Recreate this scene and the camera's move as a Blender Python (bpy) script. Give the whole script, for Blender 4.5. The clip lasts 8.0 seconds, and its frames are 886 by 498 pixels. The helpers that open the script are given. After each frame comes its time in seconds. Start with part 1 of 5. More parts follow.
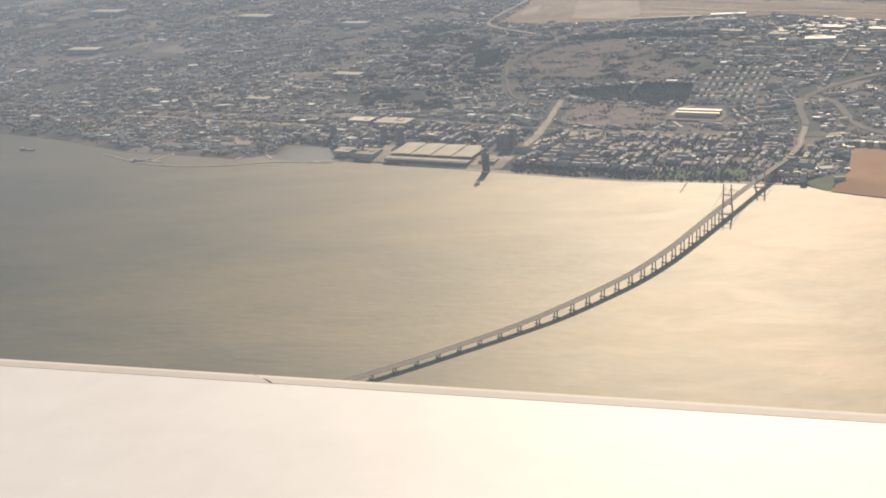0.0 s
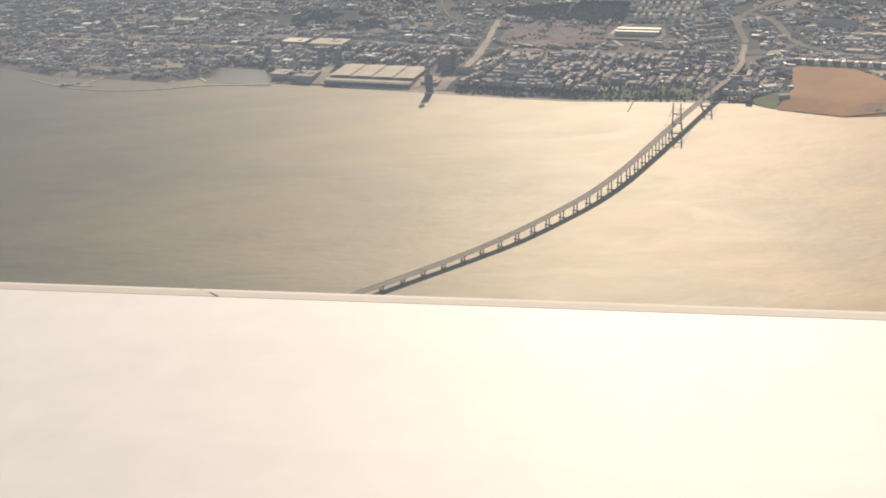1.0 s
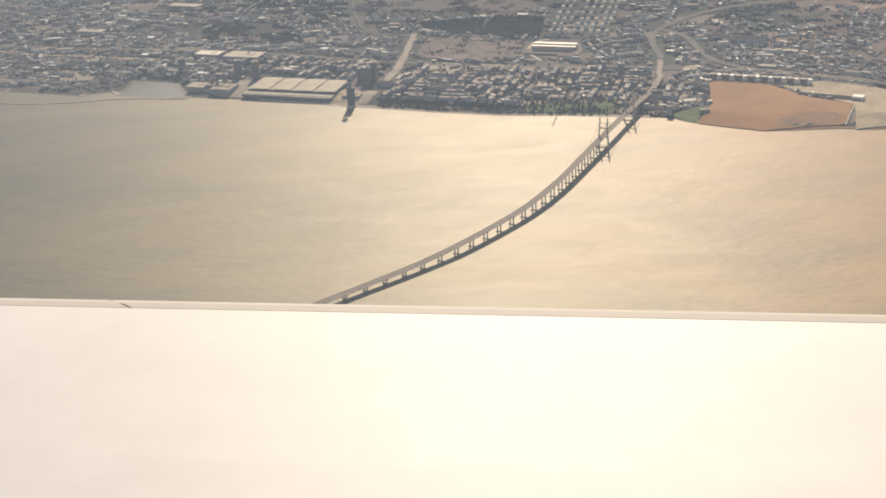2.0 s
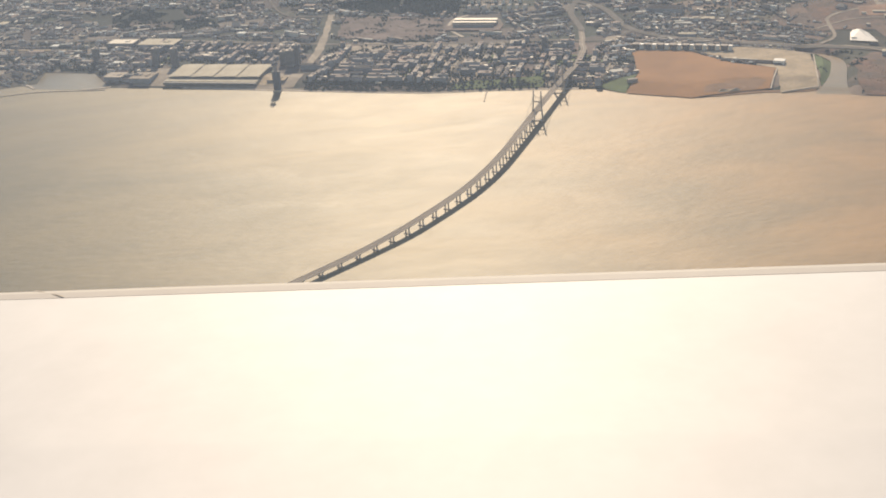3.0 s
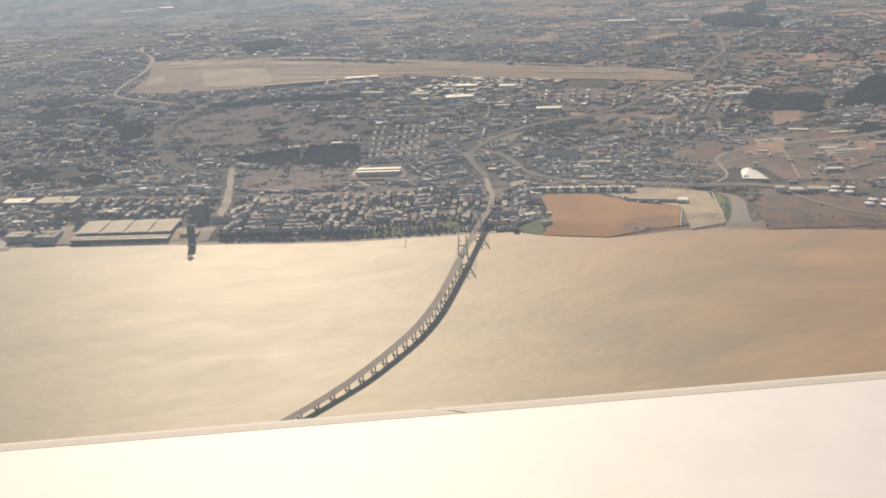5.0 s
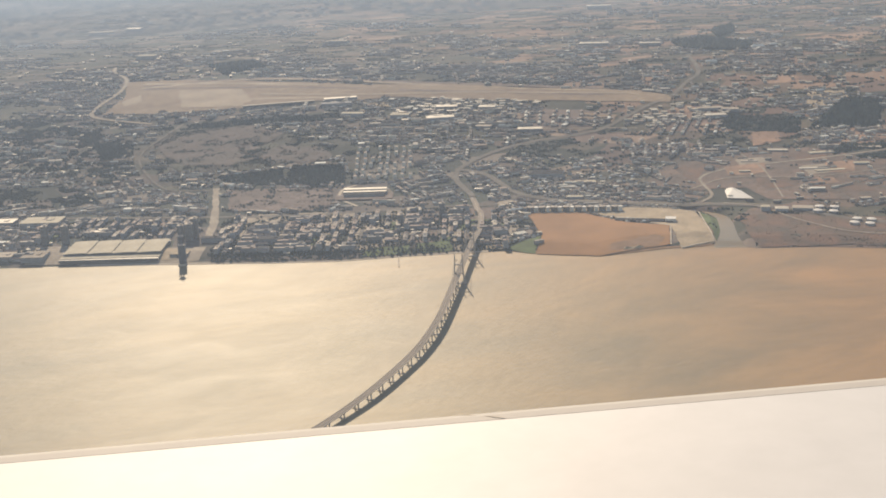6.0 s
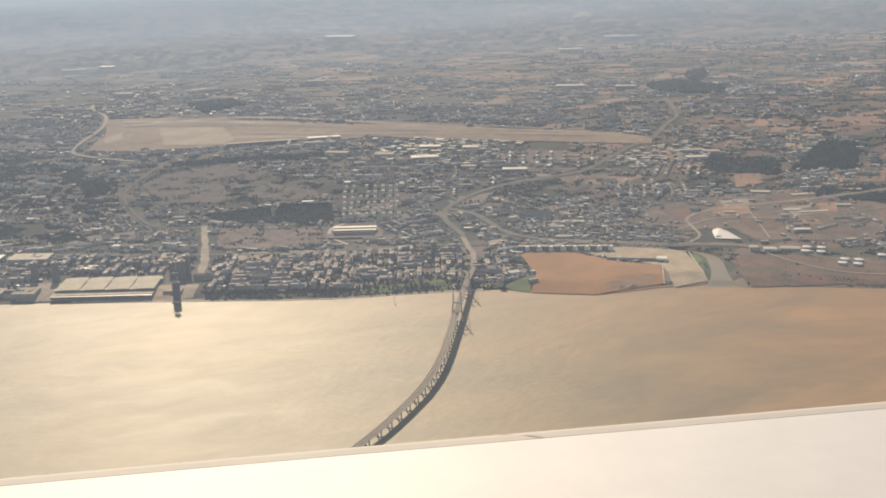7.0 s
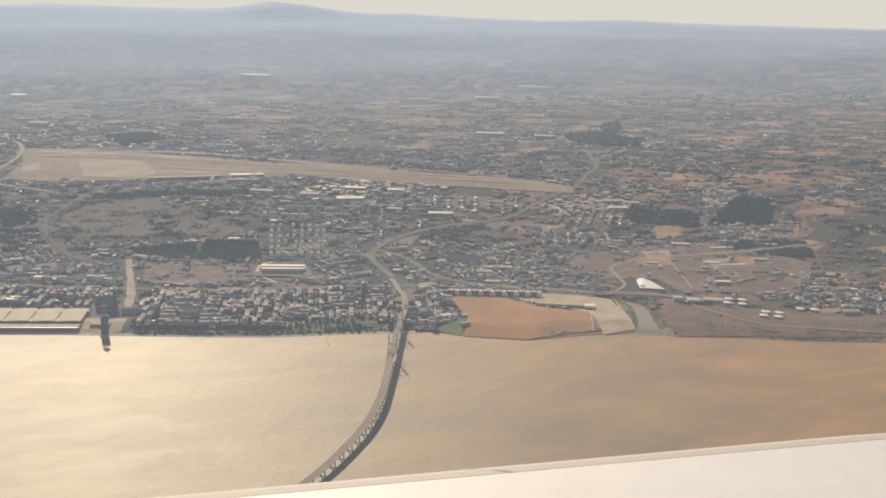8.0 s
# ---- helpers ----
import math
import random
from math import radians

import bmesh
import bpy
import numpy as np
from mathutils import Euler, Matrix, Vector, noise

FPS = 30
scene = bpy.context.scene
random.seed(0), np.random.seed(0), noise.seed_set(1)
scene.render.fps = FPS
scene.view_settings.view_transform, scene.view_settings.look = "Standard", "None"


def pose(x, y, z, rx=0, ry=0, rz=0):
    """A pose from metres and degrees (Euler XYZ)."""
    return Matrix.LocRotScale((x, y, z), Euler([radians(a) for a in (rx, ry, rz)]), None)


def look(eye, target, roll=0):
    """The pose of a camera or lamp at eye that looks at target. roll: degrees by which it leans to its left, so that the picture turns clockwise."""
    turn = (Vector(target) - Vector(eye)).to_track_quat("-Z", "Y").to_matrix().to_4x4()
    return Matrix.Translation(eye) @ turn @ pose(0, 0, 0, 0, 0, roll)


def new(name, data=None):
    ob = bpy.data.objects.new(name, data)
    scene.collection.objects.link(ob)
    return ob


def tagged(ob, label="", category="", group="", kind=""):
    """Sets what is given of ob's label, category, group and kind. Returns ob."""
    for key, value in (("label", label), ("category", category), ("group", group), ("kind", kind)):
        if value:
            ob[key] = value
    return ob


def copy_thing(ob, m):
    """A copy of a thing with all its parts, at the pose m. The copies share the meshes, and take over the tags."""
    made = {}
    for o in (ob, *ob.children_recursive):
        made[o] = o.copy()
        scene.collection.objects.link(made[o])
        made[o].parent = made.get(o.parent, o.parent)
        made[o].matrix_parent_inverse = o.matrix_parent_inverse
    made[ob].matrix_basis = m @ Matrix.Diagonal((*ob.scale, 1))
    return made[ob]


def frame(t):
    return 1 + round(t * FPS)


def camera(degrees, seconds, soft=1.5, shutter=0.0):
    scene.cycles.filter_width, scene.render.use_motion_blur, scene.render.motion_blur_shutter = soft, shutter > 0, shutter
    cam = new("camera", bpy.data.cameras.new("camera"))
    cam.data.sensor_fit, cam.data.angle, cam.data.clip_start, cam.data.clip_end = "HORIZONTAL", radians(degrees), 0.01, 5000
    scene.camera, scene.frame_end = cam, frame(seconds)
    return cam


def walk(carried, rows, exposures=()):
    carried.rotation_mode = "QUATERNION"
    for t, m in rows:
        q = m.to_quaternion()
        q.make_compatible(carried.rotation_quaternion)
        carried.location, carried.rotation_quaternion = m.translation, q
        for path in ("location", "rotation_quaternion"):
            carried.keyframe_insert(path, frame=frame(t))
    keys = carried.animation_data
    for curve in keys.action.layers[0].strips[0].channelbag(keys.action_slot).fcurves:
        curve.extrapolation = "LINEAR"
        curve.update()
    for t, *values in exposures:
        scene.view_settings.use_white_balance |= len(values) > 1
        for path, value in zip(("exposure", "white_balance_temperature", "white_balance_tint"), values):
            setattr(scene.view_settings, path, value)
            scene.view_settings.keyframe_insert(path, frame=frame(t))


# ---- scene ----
# ---- camera and walk ----
cam = camera(40.0, 8.0, soft=1.85)
PATH = [
    (0.0, 26.13, -804.02, 222.44, 71.14, 3.98, 2.63),
    (0.5, 14.15, -800.52, 222.04, 68.92, 3.22, -0.09),
    (1.0, 2.18, -797.03, 221.65, 67.23, 3.38, -1.66),
    (1.5, -9.8, -793.52, 221.27, 67.62, 1.74, -3.79),
    (1.7, -14.59, -792.11, 221.13, 67.66, 1.65, -5.1),
    (2.8, -40.94, -784.37, 220.35, 67.31, 2.7, -10.78),
    (3.0, -45.73, -782.96, 220.21, 66.53, 2.69, -12.27),
    (3.5, -57.7, -779.43, 219.88, 69.83, 2.9, -15.85),
    (4.0, -69.66, -775.9, 219.57, 72.07, 2.99, -17.8),
    (4.5, -81.6, -772.36, 219.28, 73.38, 2.57, -19.55),
    (4.7, -86.38, -770.94, 219.16, 73.24, 2.5, -19.8),
    (5.8, -112.63, -763.14, 218.54, 73.95, 2.05, -21.05),
    (6.0, -117.4, -761.73, 218.43, 74.25, 2.04, -22.04),
    (6.5, -129.33, -758.19, 218.14, 75.15, 2.16, -22.82),
    (7.0, -141.24, -754.66, 217.85, 76.14, 1.25, -23.9),
    (7.5, -153.15, -751.13, 217.54, 76.95, -0.01, -26.4),
    (8.0, -165.05, -747.61, 217.23, 78.24, -1.61, -28.21),
]
walk(cam, [(t, pose(*p)) for t, *p in PATH], exposures=[(0.0, 0.90, 7950, 12), (4.5, 0.84, 7980, 12), (8.0, 0.80, 8150, 12)])

# ---- world, sun ----
SUN_AZ, SUN_EL = radians(10.5), radians(32.5)
world = bpy.data.worlds.new("sky")
scene.world = world
world.use_nodes = True
wn = world.node_tree.nodes
sky = wn.new("ShaderNodeTexSky")
sky.sky_type, sky.sun_disc = "NISHITA", False
sky.sun_elevation, sky.sun_rotation = SUN_EL, SUN_AZ
sky.air_density, sky.dust_density, sky.ozone_density = 1.0, 0.15, 1.5
wn["Background"].inputs["Strength"].default_value = 0.09
world.node_tree.links.new(sky.outputs["Color"], wn["Background"].inputs["Color"])
sun_way = Vector((math.sin(SUN_AZ) * math.cos(SUN_EL), math.cos(SUN_AZ) * math.cos(SUN_EL), math.sin(SUN_EL)))
lamp = bpy.data.lights.new("sun", "SUN")
lamp.energy, lamp.angle, lamp.color = 4.0, radians(0.6), (1.0, 0.885, 0.735)
sun = new("sun", lamp)
sun.matrix_world = look(sun_way * 300, (0, 0, 0))


# ---- materials ----
def shade(name, base, rough=0.8, var=0.3, big=0.05, small=0.8, bump=0.15, dist=0.3, metal=0.0, other=None, spec=0.4, rand="", palette=None):
    """A surface with broad stains and fine grain; rand: each piece or island takes its own tone, or its colour from the palette."""
    m = bpy.data.materials.new(name)
    m.use_nodes = True
    n, l = m.node_tree.nodes, m.node_tree.links
    p = n["Principled BSDF"]
    p.inputs["Roughness"].default_value, p.inputs["Metallic"].default_value = rough, metal
    p.inputs["Specular IOR Level"].default_value = spec
    co = n.new("ShaderNodeTexCoord")
    fields = []
    for s, detail in ((big, 5.0), (small, 3.0)):
        t = n.new("ShaderNodeTexNoise")
        t.inputs["Scale"].default_value, t.inputs["Detail"].default_value, t.inputs["Roughness"].default_value = s, detail, 0.62
        l.new(co.outputs["Object"], t.inputs["Vector"])
        fields.append(t)
    stretch = n.new("ShaderNodeMapRange")
    stretch.inputs[1].default_value, stretch.inputs[2].default_value = 0.32, 0.68
    l.new(fields[0].outputs["Fac"], stretch.inputs[0])
    tone = n.new("ShaderNodeMix")
    tone.data_type = "RGBA"
    b = other or [c * (1 + var) for c in base]
    a = base if other else [c * (1 - var) for c in base]
    tone.inputs[6].default_value, tone.inputs[7].default_value = (*a, 1), (*b, 1)
    l.new(stretch.outputs[0], tone.inputs[0])
    col = tone.outputs[2]
    if rand:
        src = n.new("ShaderNodeNewGeometry").outputs["Random Per Island"] if rand == "island" else n.new("ShaderNodeObjectInfo").outputs["Random"]
        if palette:
            ramp = n.new("ShaderNodeValToRGB")
            ramp.color_ramp.interpolation = "CONSTANT"
            el = ramp.color_ramp.elements
            while len(el) < len(palette):
                el.new(0.5)
            for i, c in enumerate(palette):
                el[i].position, el[i].color = i / len(palette), (*c, 1)
            l.new(src, ramp.inputs["Fac"])
            mul = n.new("ShaderNodeMix")
            mul.data_type, mul.blend_type = "RGBA", "MULTIPLY"
            mul.inputs[0].default_value = 1.0
            l.new(ramp.outputs["Color"], mul.inputs[6])
            l.new(col, mul.inputs[7])
            col = mul.outputs[2]
        else:
            rr = n.new("ShaderNodeMapRange")
            rr.inputs[3].default_value, rr.inputs[4].default_value = 0.7, 1.3
            l.new(src, rr.inputs[0])
            hs = n.new("ShaderNodeHueSaturation")
            l.new(col, hs.inputs["Color"])
            l.new(rr.outputs[0], hs.inputs["Value"])
            col = hs.outputs["Color"]
    fine = n.new("ShaderNodeMapRange")
    fine.inputs[1].default_value, fine.inputs[2].default_value = 0.3, 0.7
    fine.inputs[3].default_value, fine.inputs[4].default_value = 1 - var * 0.8, 1 + var * 0.8
    l.new(fields[1].outputs["Fac"], fine.inputs[0])
    grain = n.new("ShaderNodeHueSaturation")
    l.new(col, grain.inputs["Color"])
    l.new(fine.outputs[0], grain.inputs["Value"])
    l.new(grain.outputs["Color"], p.inputs["Base Color"])
    if bump:
        bm_ = n.new("ShaderNodeBump")
        bm_.inputs["Strength"].default_value, bm_.inputs["Distance"].default_value = bump, dist
        l.new(fields[1].outputs["Fac"], bm_.inputs["Height"])
        l.new(bm_.outputs["Normal"], p.inputs["Normal"])
    return m


def land_surface():
    """Parcels of scrub, wood, bare earth and dry grass, broken up by finer growth."""
    m = bpy.data.materials.new("scrub_and_earth")
    m.use_nodes = True
    n, l = m.node_tree.nodes, m.node_tree.links
    p = n["Principled BSDF"]
    p.inputs["Roughness"].default_value = 0.95
    p.inputs["Specular IOR Level"].default_value = 0.2
    co = n.new("ShaderNodeTexCoord")

    def field(scale, detail, rough=0.6):
        t = n.new("ShaderNodeTexNoise")
        t.inputs["Scale"].default_value, t.inputs["Detail"].default_value, t.inputs["Roughness"].default_value = scale, detail, rough
        l.new(co.outputs["Object"], t.inputs["Vector"])
        return t.outputs["Fac"]

    def blend(a, b, fac):
        mx = n.new("ShaderNodeMix")
        mx.data_type = "FLOAT"
        mx.inputs[0].default_value = fac
        l.new(a, mx.inputs[2])
        l.new(b, mx.inputs[3])
        return mx.outputs[0]

    warp = n.new("ShaderNodeMix")
    warp.data_type, warp.blend_type = "RGBA", "LINEAR_LIGHT"
    warp.inputs[0].default_value = 26.0
    jitter = n.new("ShaderNodeTexNoise")
    jitter.inputs["Scale"].default_value = 0.03
    l.new(co.outputs["Object"], jitter.inputs["Vector"])
    l.new(co.outputs["Object"], warp.inputs[6])
    l.new(jitter.outputs["Color"], warp.inputs[7])
    cells = n.new("ShaderNodeTexVoronoi")
    cells.inputs["Scale"].default_value = 0.016
    l.new(warp.outputs[2], cells.inputs["Vector"])
    grey = n.new("ShaderNodeSeparateColor")
    l.new(cells.outputs["Color"], grey.inputs[0])
    vast = field(0.0032, 8.0, 0.68)
    mixed = blend(blend(field(0.005, 6.0, 0.62), grey.outputs[0], 0.34), blend(field(0.06, 5.0, 0.7), field(0.25, 4.0, 0.75), 0.5), 0.52)
    ramp = n.new("ShaderNodeValToRGB")
    el = ramp.color_ramp.elements
    el[0].position, el[0].color = 0.37, (0.012, 0.022, 0.025, 1)
    el[1].position, el[1].color = 0.70, (0.20, 0.178, 0.145, 1)
    for pos, c in ((0.44, (0.027, 0.041, 0.041, 1)), (0.51, (0.046, 0.056, 0.053, 1)), (0.58, (0.082, 0.081, 0.072, 1))):
        e = el.new(pos)
        e.color = c
    wide = n.new("ShaderNodeMapRange")
    wide.inputs[1].default_value, wide.inputs[2].default_value, wide.inputs[3].default_value, wide.inputs[4].default_value = 0.36, 0.64, -0.07, 0.07
    l.new(vast, wide.inputs[0])
    total = n.new("ShaderNodeMath")
    crisp = n.new("ShaderNodeMapRange")
    crisp.clamp = False
    crisp.inputs[1].default_value, crisp.inputs[2].default_value, crisp.inputs[3].default_value, crisp.inputs[4].default_value = 0.3, 0.7, 0.18, 0.82
    l.new(mixed, crisp.inputs[0])
    l.new(crisp.outputs[0], total.inputs[0])
    l.new(wide.outputs[0], total.inputs[1])
    groves = n.new("ShaderNodeMapRange")
    groves.inputs[1].default_value, groves.inputs[2].default_value, groves.inputs[3].default_value, groves.inputs[4].default_value = 0.34, 0.66, -0.08, 0.08
    l.new(field(0.017, 6.0, 0.65), groves.inputs[0])
    both = n.new("ShaderNodeMath")
    l.new(total.outputs[0], both.inputs[0])
    l.new(groves.outputs[0], both.inputs[1])
    l.new(both.outputs[0], ramp.inputs["Fac"])
    # redder soil eastwards, with a window pane's warm tint put into the same colour
    east = n.new("ShaderNodeSeparateXYZ")
    l.new(warp.outputs[2], east.inputs[0])
    share = n.new("ShaderNodeMapRange")
    share.inputs[1].default_value, share.inputs[2].default_value = 260.0, 520.0
    l.new(east.outputs["X"], share.inputs[0])
    soil_tint = n.new("ShaderNodeMix")
    soil_tint.data_type, soil_tint.blend_type = "RGBA", "MULTIPLY"
    # plots of scrub, gardens, bare lots and pasture
    lay = n.new("ShaderNodeMapping")
    lay.inputs["Rotation"].default_value = (0, 0, radians(23))
    lay.inputs["Scale"].default_value = (0.55, 1.0, 1.0)
    l.new(warp.outputs[2], lay.inputs["Vector"])
    plots = n.new("ShaderNodeTexVoronoi")
    plots.inputs["Scale"].default_value = 0.042
    l.new(lay.outputs[0], plots.inputs["Vector"])
    pick = n.new("ShaderNodeSeparateColor")
    l.new(plots.outputs["Color"], pick.inputs[0])
    tones = n.new("ShaderNodeValToRGB")
    tones.color_ramp.interpolation = "CONSTANT"
    te = tones.color_ramp.elements
    hues = ((0.010, 0.021, 0.021), (0.112, 0.090, 0.090), (0.025, 0.037, 0.031), (0.062, 0.057, 0.054), (0.23, 0.197, 0.170), (0.014, 0.027, 0.027), (0.135, 0.108, 0.100), (0.038, 0.054, 0.043))
    while len(te) < len(hues):
        te.new(0.5)
    for i, c in enumerate(hues):
        te[i].position, te[i].color = i / len(hues), (*c, 1)
    l.new(pick.outputs[0], tones.inputs["Fac"])
    patched = n.new("ShaderNodeMix")
    patched.data_type = "RGBA"
    patched.inputs[0].default_value = 0.6
    l.new(ramp.outputs["Color"], patched.inputs[6])
    l.new(tones.outputs["Color"], patched.inputs[7])
    soil_tint.inputs[7].default_value = (1.5, 1.1, 0.92, 1)
    l.new(share.outputs[0], soil_tint.inputs[0])
    l.new(patched.outputs[2], soil_tint.inputs[6])
    l.new(soil_tint.outputs[2], p.inputs["Base Color"])
    bump = n.new("ShaderNodeBump")
    bump.inputs["Strength"].default_value, bump.inputs["Distance"].default_value = 0.5, 0.8
    l.new(field(0.5, 4.0), bump.inputs["Height"])
    l.new(bump.outputs["Normal"], p.inputs["Normal"])
    return m


M_LAND = land_surface()
M_FIELD = shade("ploughed_earth", (0.238, 0.118, 0.046), 0.95, 0.16, 0.03, 0.5, 0.3, 0.2)
M_BROWN = shade("dry_orchard_earth", (0.112, 0.084, 0.077), 0.95, 0.35, 0.06, 0.6, 0.5, 0.5)
M_SAND = shade("pale_fill_sand", (0.30, 0.24, 0.165), 0.95, 0.25, 0.07, 0.6, 0.3, 0.2)
M_LAWN = shade("mown_grass", (0.062, 0.098, 0.032), 0.95, 0.3, 0.1, 0.9, 0.3, 0.2)
M_AIR = shade("dry_airfield_grass", (0.150, 0.104, 0.070), 0.95, 0.25, 0.016, 0.10, 0.2, 0.2, other=(0.225, 0.168, 0.115))
M_TARMAC = shade("worn_concrete_tarmac", (0.245, 0.195, 0.142), 0.9, 0.25, 0.03, 0.4, 0.1, 0.1)
M_ROAD = shade("asphalt", (0.125, 0.117, 0.106), 0.95, 0.25, 0.05, 0.9, 0.1, 0.05, spec=0.15)
M_PAVE = shade("pale_paving", (0.30, 0.26, 0.21), 0.85, 0.2, 0.08, 0.9, 0.1, 0.05)
M_CONC = shade("weathered_concrete", (0.36, 0.31, 0.26), 0.8, 0.2, 0.15, 1.5, 0.15, 0.05)
M_DECK = shade("bridge_asphalt", (0.135, 0.112, 0.09), 0.85, 0.18, 0.1, 1.2, 0.1, 0.03)
M_STONE = shade("quay_stone", (0.36, 0.31, 0.25), 0.9, 0.25, 0.2, 1.2, 0.3, 0.1)
M_WALL = shade("rendered_wall", (0.215, 0.224, 0.236), 0.85, 0.2, 0.2, 1.5, 0.1, 0.05, rand="object")
M_ROOF = shade("roof_surface", (0.9, 0.9, 0.9), 0.8, 0.15, 0.2, 1.2, 0.15, 0.05, rand="object",
               palette=[(0.25, 0.21, 0.18), (0.17, 0.13, 0.12), (0.14, 0.105, 0.095), (0.31, 0.28, 0.24), (0.12, 0.12, 0.125), (0.20, 0.14, 0.12), (0.08, 0.095, 0.115), (0.21, 0.18, 0.16), (0.15, 0.132, 0.132)])
M_CITYWALL = shade("town_walls", (0.9, 0.9, 0.9), 0.85, 0.15, 0.1, 1.2, 0.0, rand="island",
                   palette=[(0.43, 0.395, 0.36), (0.28, 0.25, 0.23), (0.55, 0.525, 0.48), (0.19, 0.172, 0.163), (0.35, 0.31, 0.28)])
M_CITYROOF = shade("town_roofs", (0.9, 0.9, 0.9), 0.85, 0.15, 0.1, 1.2, 0.0, rand="island",
                   palette=[(0.194, 0.143, 0.119), (0.272, 0.255, 0.229), (0.142, 0.117, 0.106), (0.376, 0.376, 0.343), (0.11, 0.102, 0.0968), (0.214, 0.169, 0.141),
                            (0.156, 0.15, 0.145), (0.58, 0.60, 0.57)])
M_WHITE = shade("white_roof_sheet", (0.35, 0.32, 0.26), 0.6, 0.07, 0.2, 1.5, 0.05, 0.02)
M_CREAM = shade("cream_roof_sheet", (0.37, 0.335, 0.26), 0.8, 0.15, 0.15, 1.2, 0.08, 0.03, spec=0.12)
M_DARK = shade("shaded_glass_and_steel", (0.07, 0.075, 0.08), 0.35, 0.3, 0.3, 2.0, 0.05, 0.02, spec=0.5)
M_SLATE = shade("slate_blue_cladding", (0.075, 0.092, 0.118), 0.75, 0.25, 0.3, 2.0, 0.05, 0.02, spec=0.2)
M_TREE = shade("tree_foliage", (0.019, 0.039, 0.036), 0.95, 0.35, 0.1, 1.2, 0.6, 0.5, rand="island")
M_SHRUB = shade("brown_scrub_twigs", (0.085, 0.062, 0.048), 0.95, 0.35, 0.2, 1.5, 0.4, 0.3, rand="island")
M_HEATH = shade("heath_scrub", (0.082, 0.064, 0.064), 0.95, 0.4, 0.05, 0.3, 0.5, 0.5, other=(0.042, 0.042, 0.043))
M_TANK = shade("white_tank_paint", (0.52, 0.50, 0.46), 0.5, 0.06, 0.3, 2.0, 0.03, 0.02)
# Plain near-white colour that stands in for glints of the sun.
M_GLINT = shade("sun_glint_white", (0.85, 0.84, 0.80), 0.4, 0.04, 0.3, 2.0, 0.02, 0.01)
M_REED = shade("dead_reeds", (0.047, 0.039, 0.033), 0.95, 0.45, 0.06, 0.6, 0.6, 0.5, other=(0.135, 0.068, 0.044))
M_LANE = shade("dusty_lane", (0.21, 0.178, 0.14), 0.9, 0.3, 0.1, 0.7, 0.15, 0.05)
# Low-contrast copy of the town roofs: fading with distance put into the colour.
M_FARROOF = shade("faded_far_roofs", (0.9, 0.9, 0.9), 0.9, 0.15, 0.1, 1.2, 0.0, rand="island",
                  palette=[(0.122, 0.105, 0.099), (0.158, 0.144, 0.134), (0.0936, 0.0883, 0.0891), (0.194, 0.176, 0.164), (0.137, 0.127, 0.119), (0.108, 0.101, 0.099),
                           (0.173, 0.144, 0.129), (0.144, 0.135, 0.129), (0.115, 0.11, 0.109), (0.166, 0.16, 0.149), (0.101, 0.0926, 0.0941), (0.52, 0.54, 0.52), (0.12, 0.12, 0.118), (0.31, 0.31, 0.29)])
M_SHEET = shade("dark_roof_sheet", (0.035, 0.037, 0.044), 0.9, 0.2, 0.2, 1.2, 0.05, 0.02, spec=0.1)
M_PAINT = shade("white_wing_paint", (0.425, 0.43, 0.44), 0.62, 0.03, 0.25, 2.0, 0.02, 0.01)
M_STRIP = shade("grey_white_edge_paint", (0.30, 0.29, 0.28), 0.75, 0.04, 0.3, 3.0, 0.02, 0.01)
M_SEAM = shade("dark_sealant", (0.22, 0.19, 0.16), 0.7, 0.2, 1.0, 5.0, 0.0)


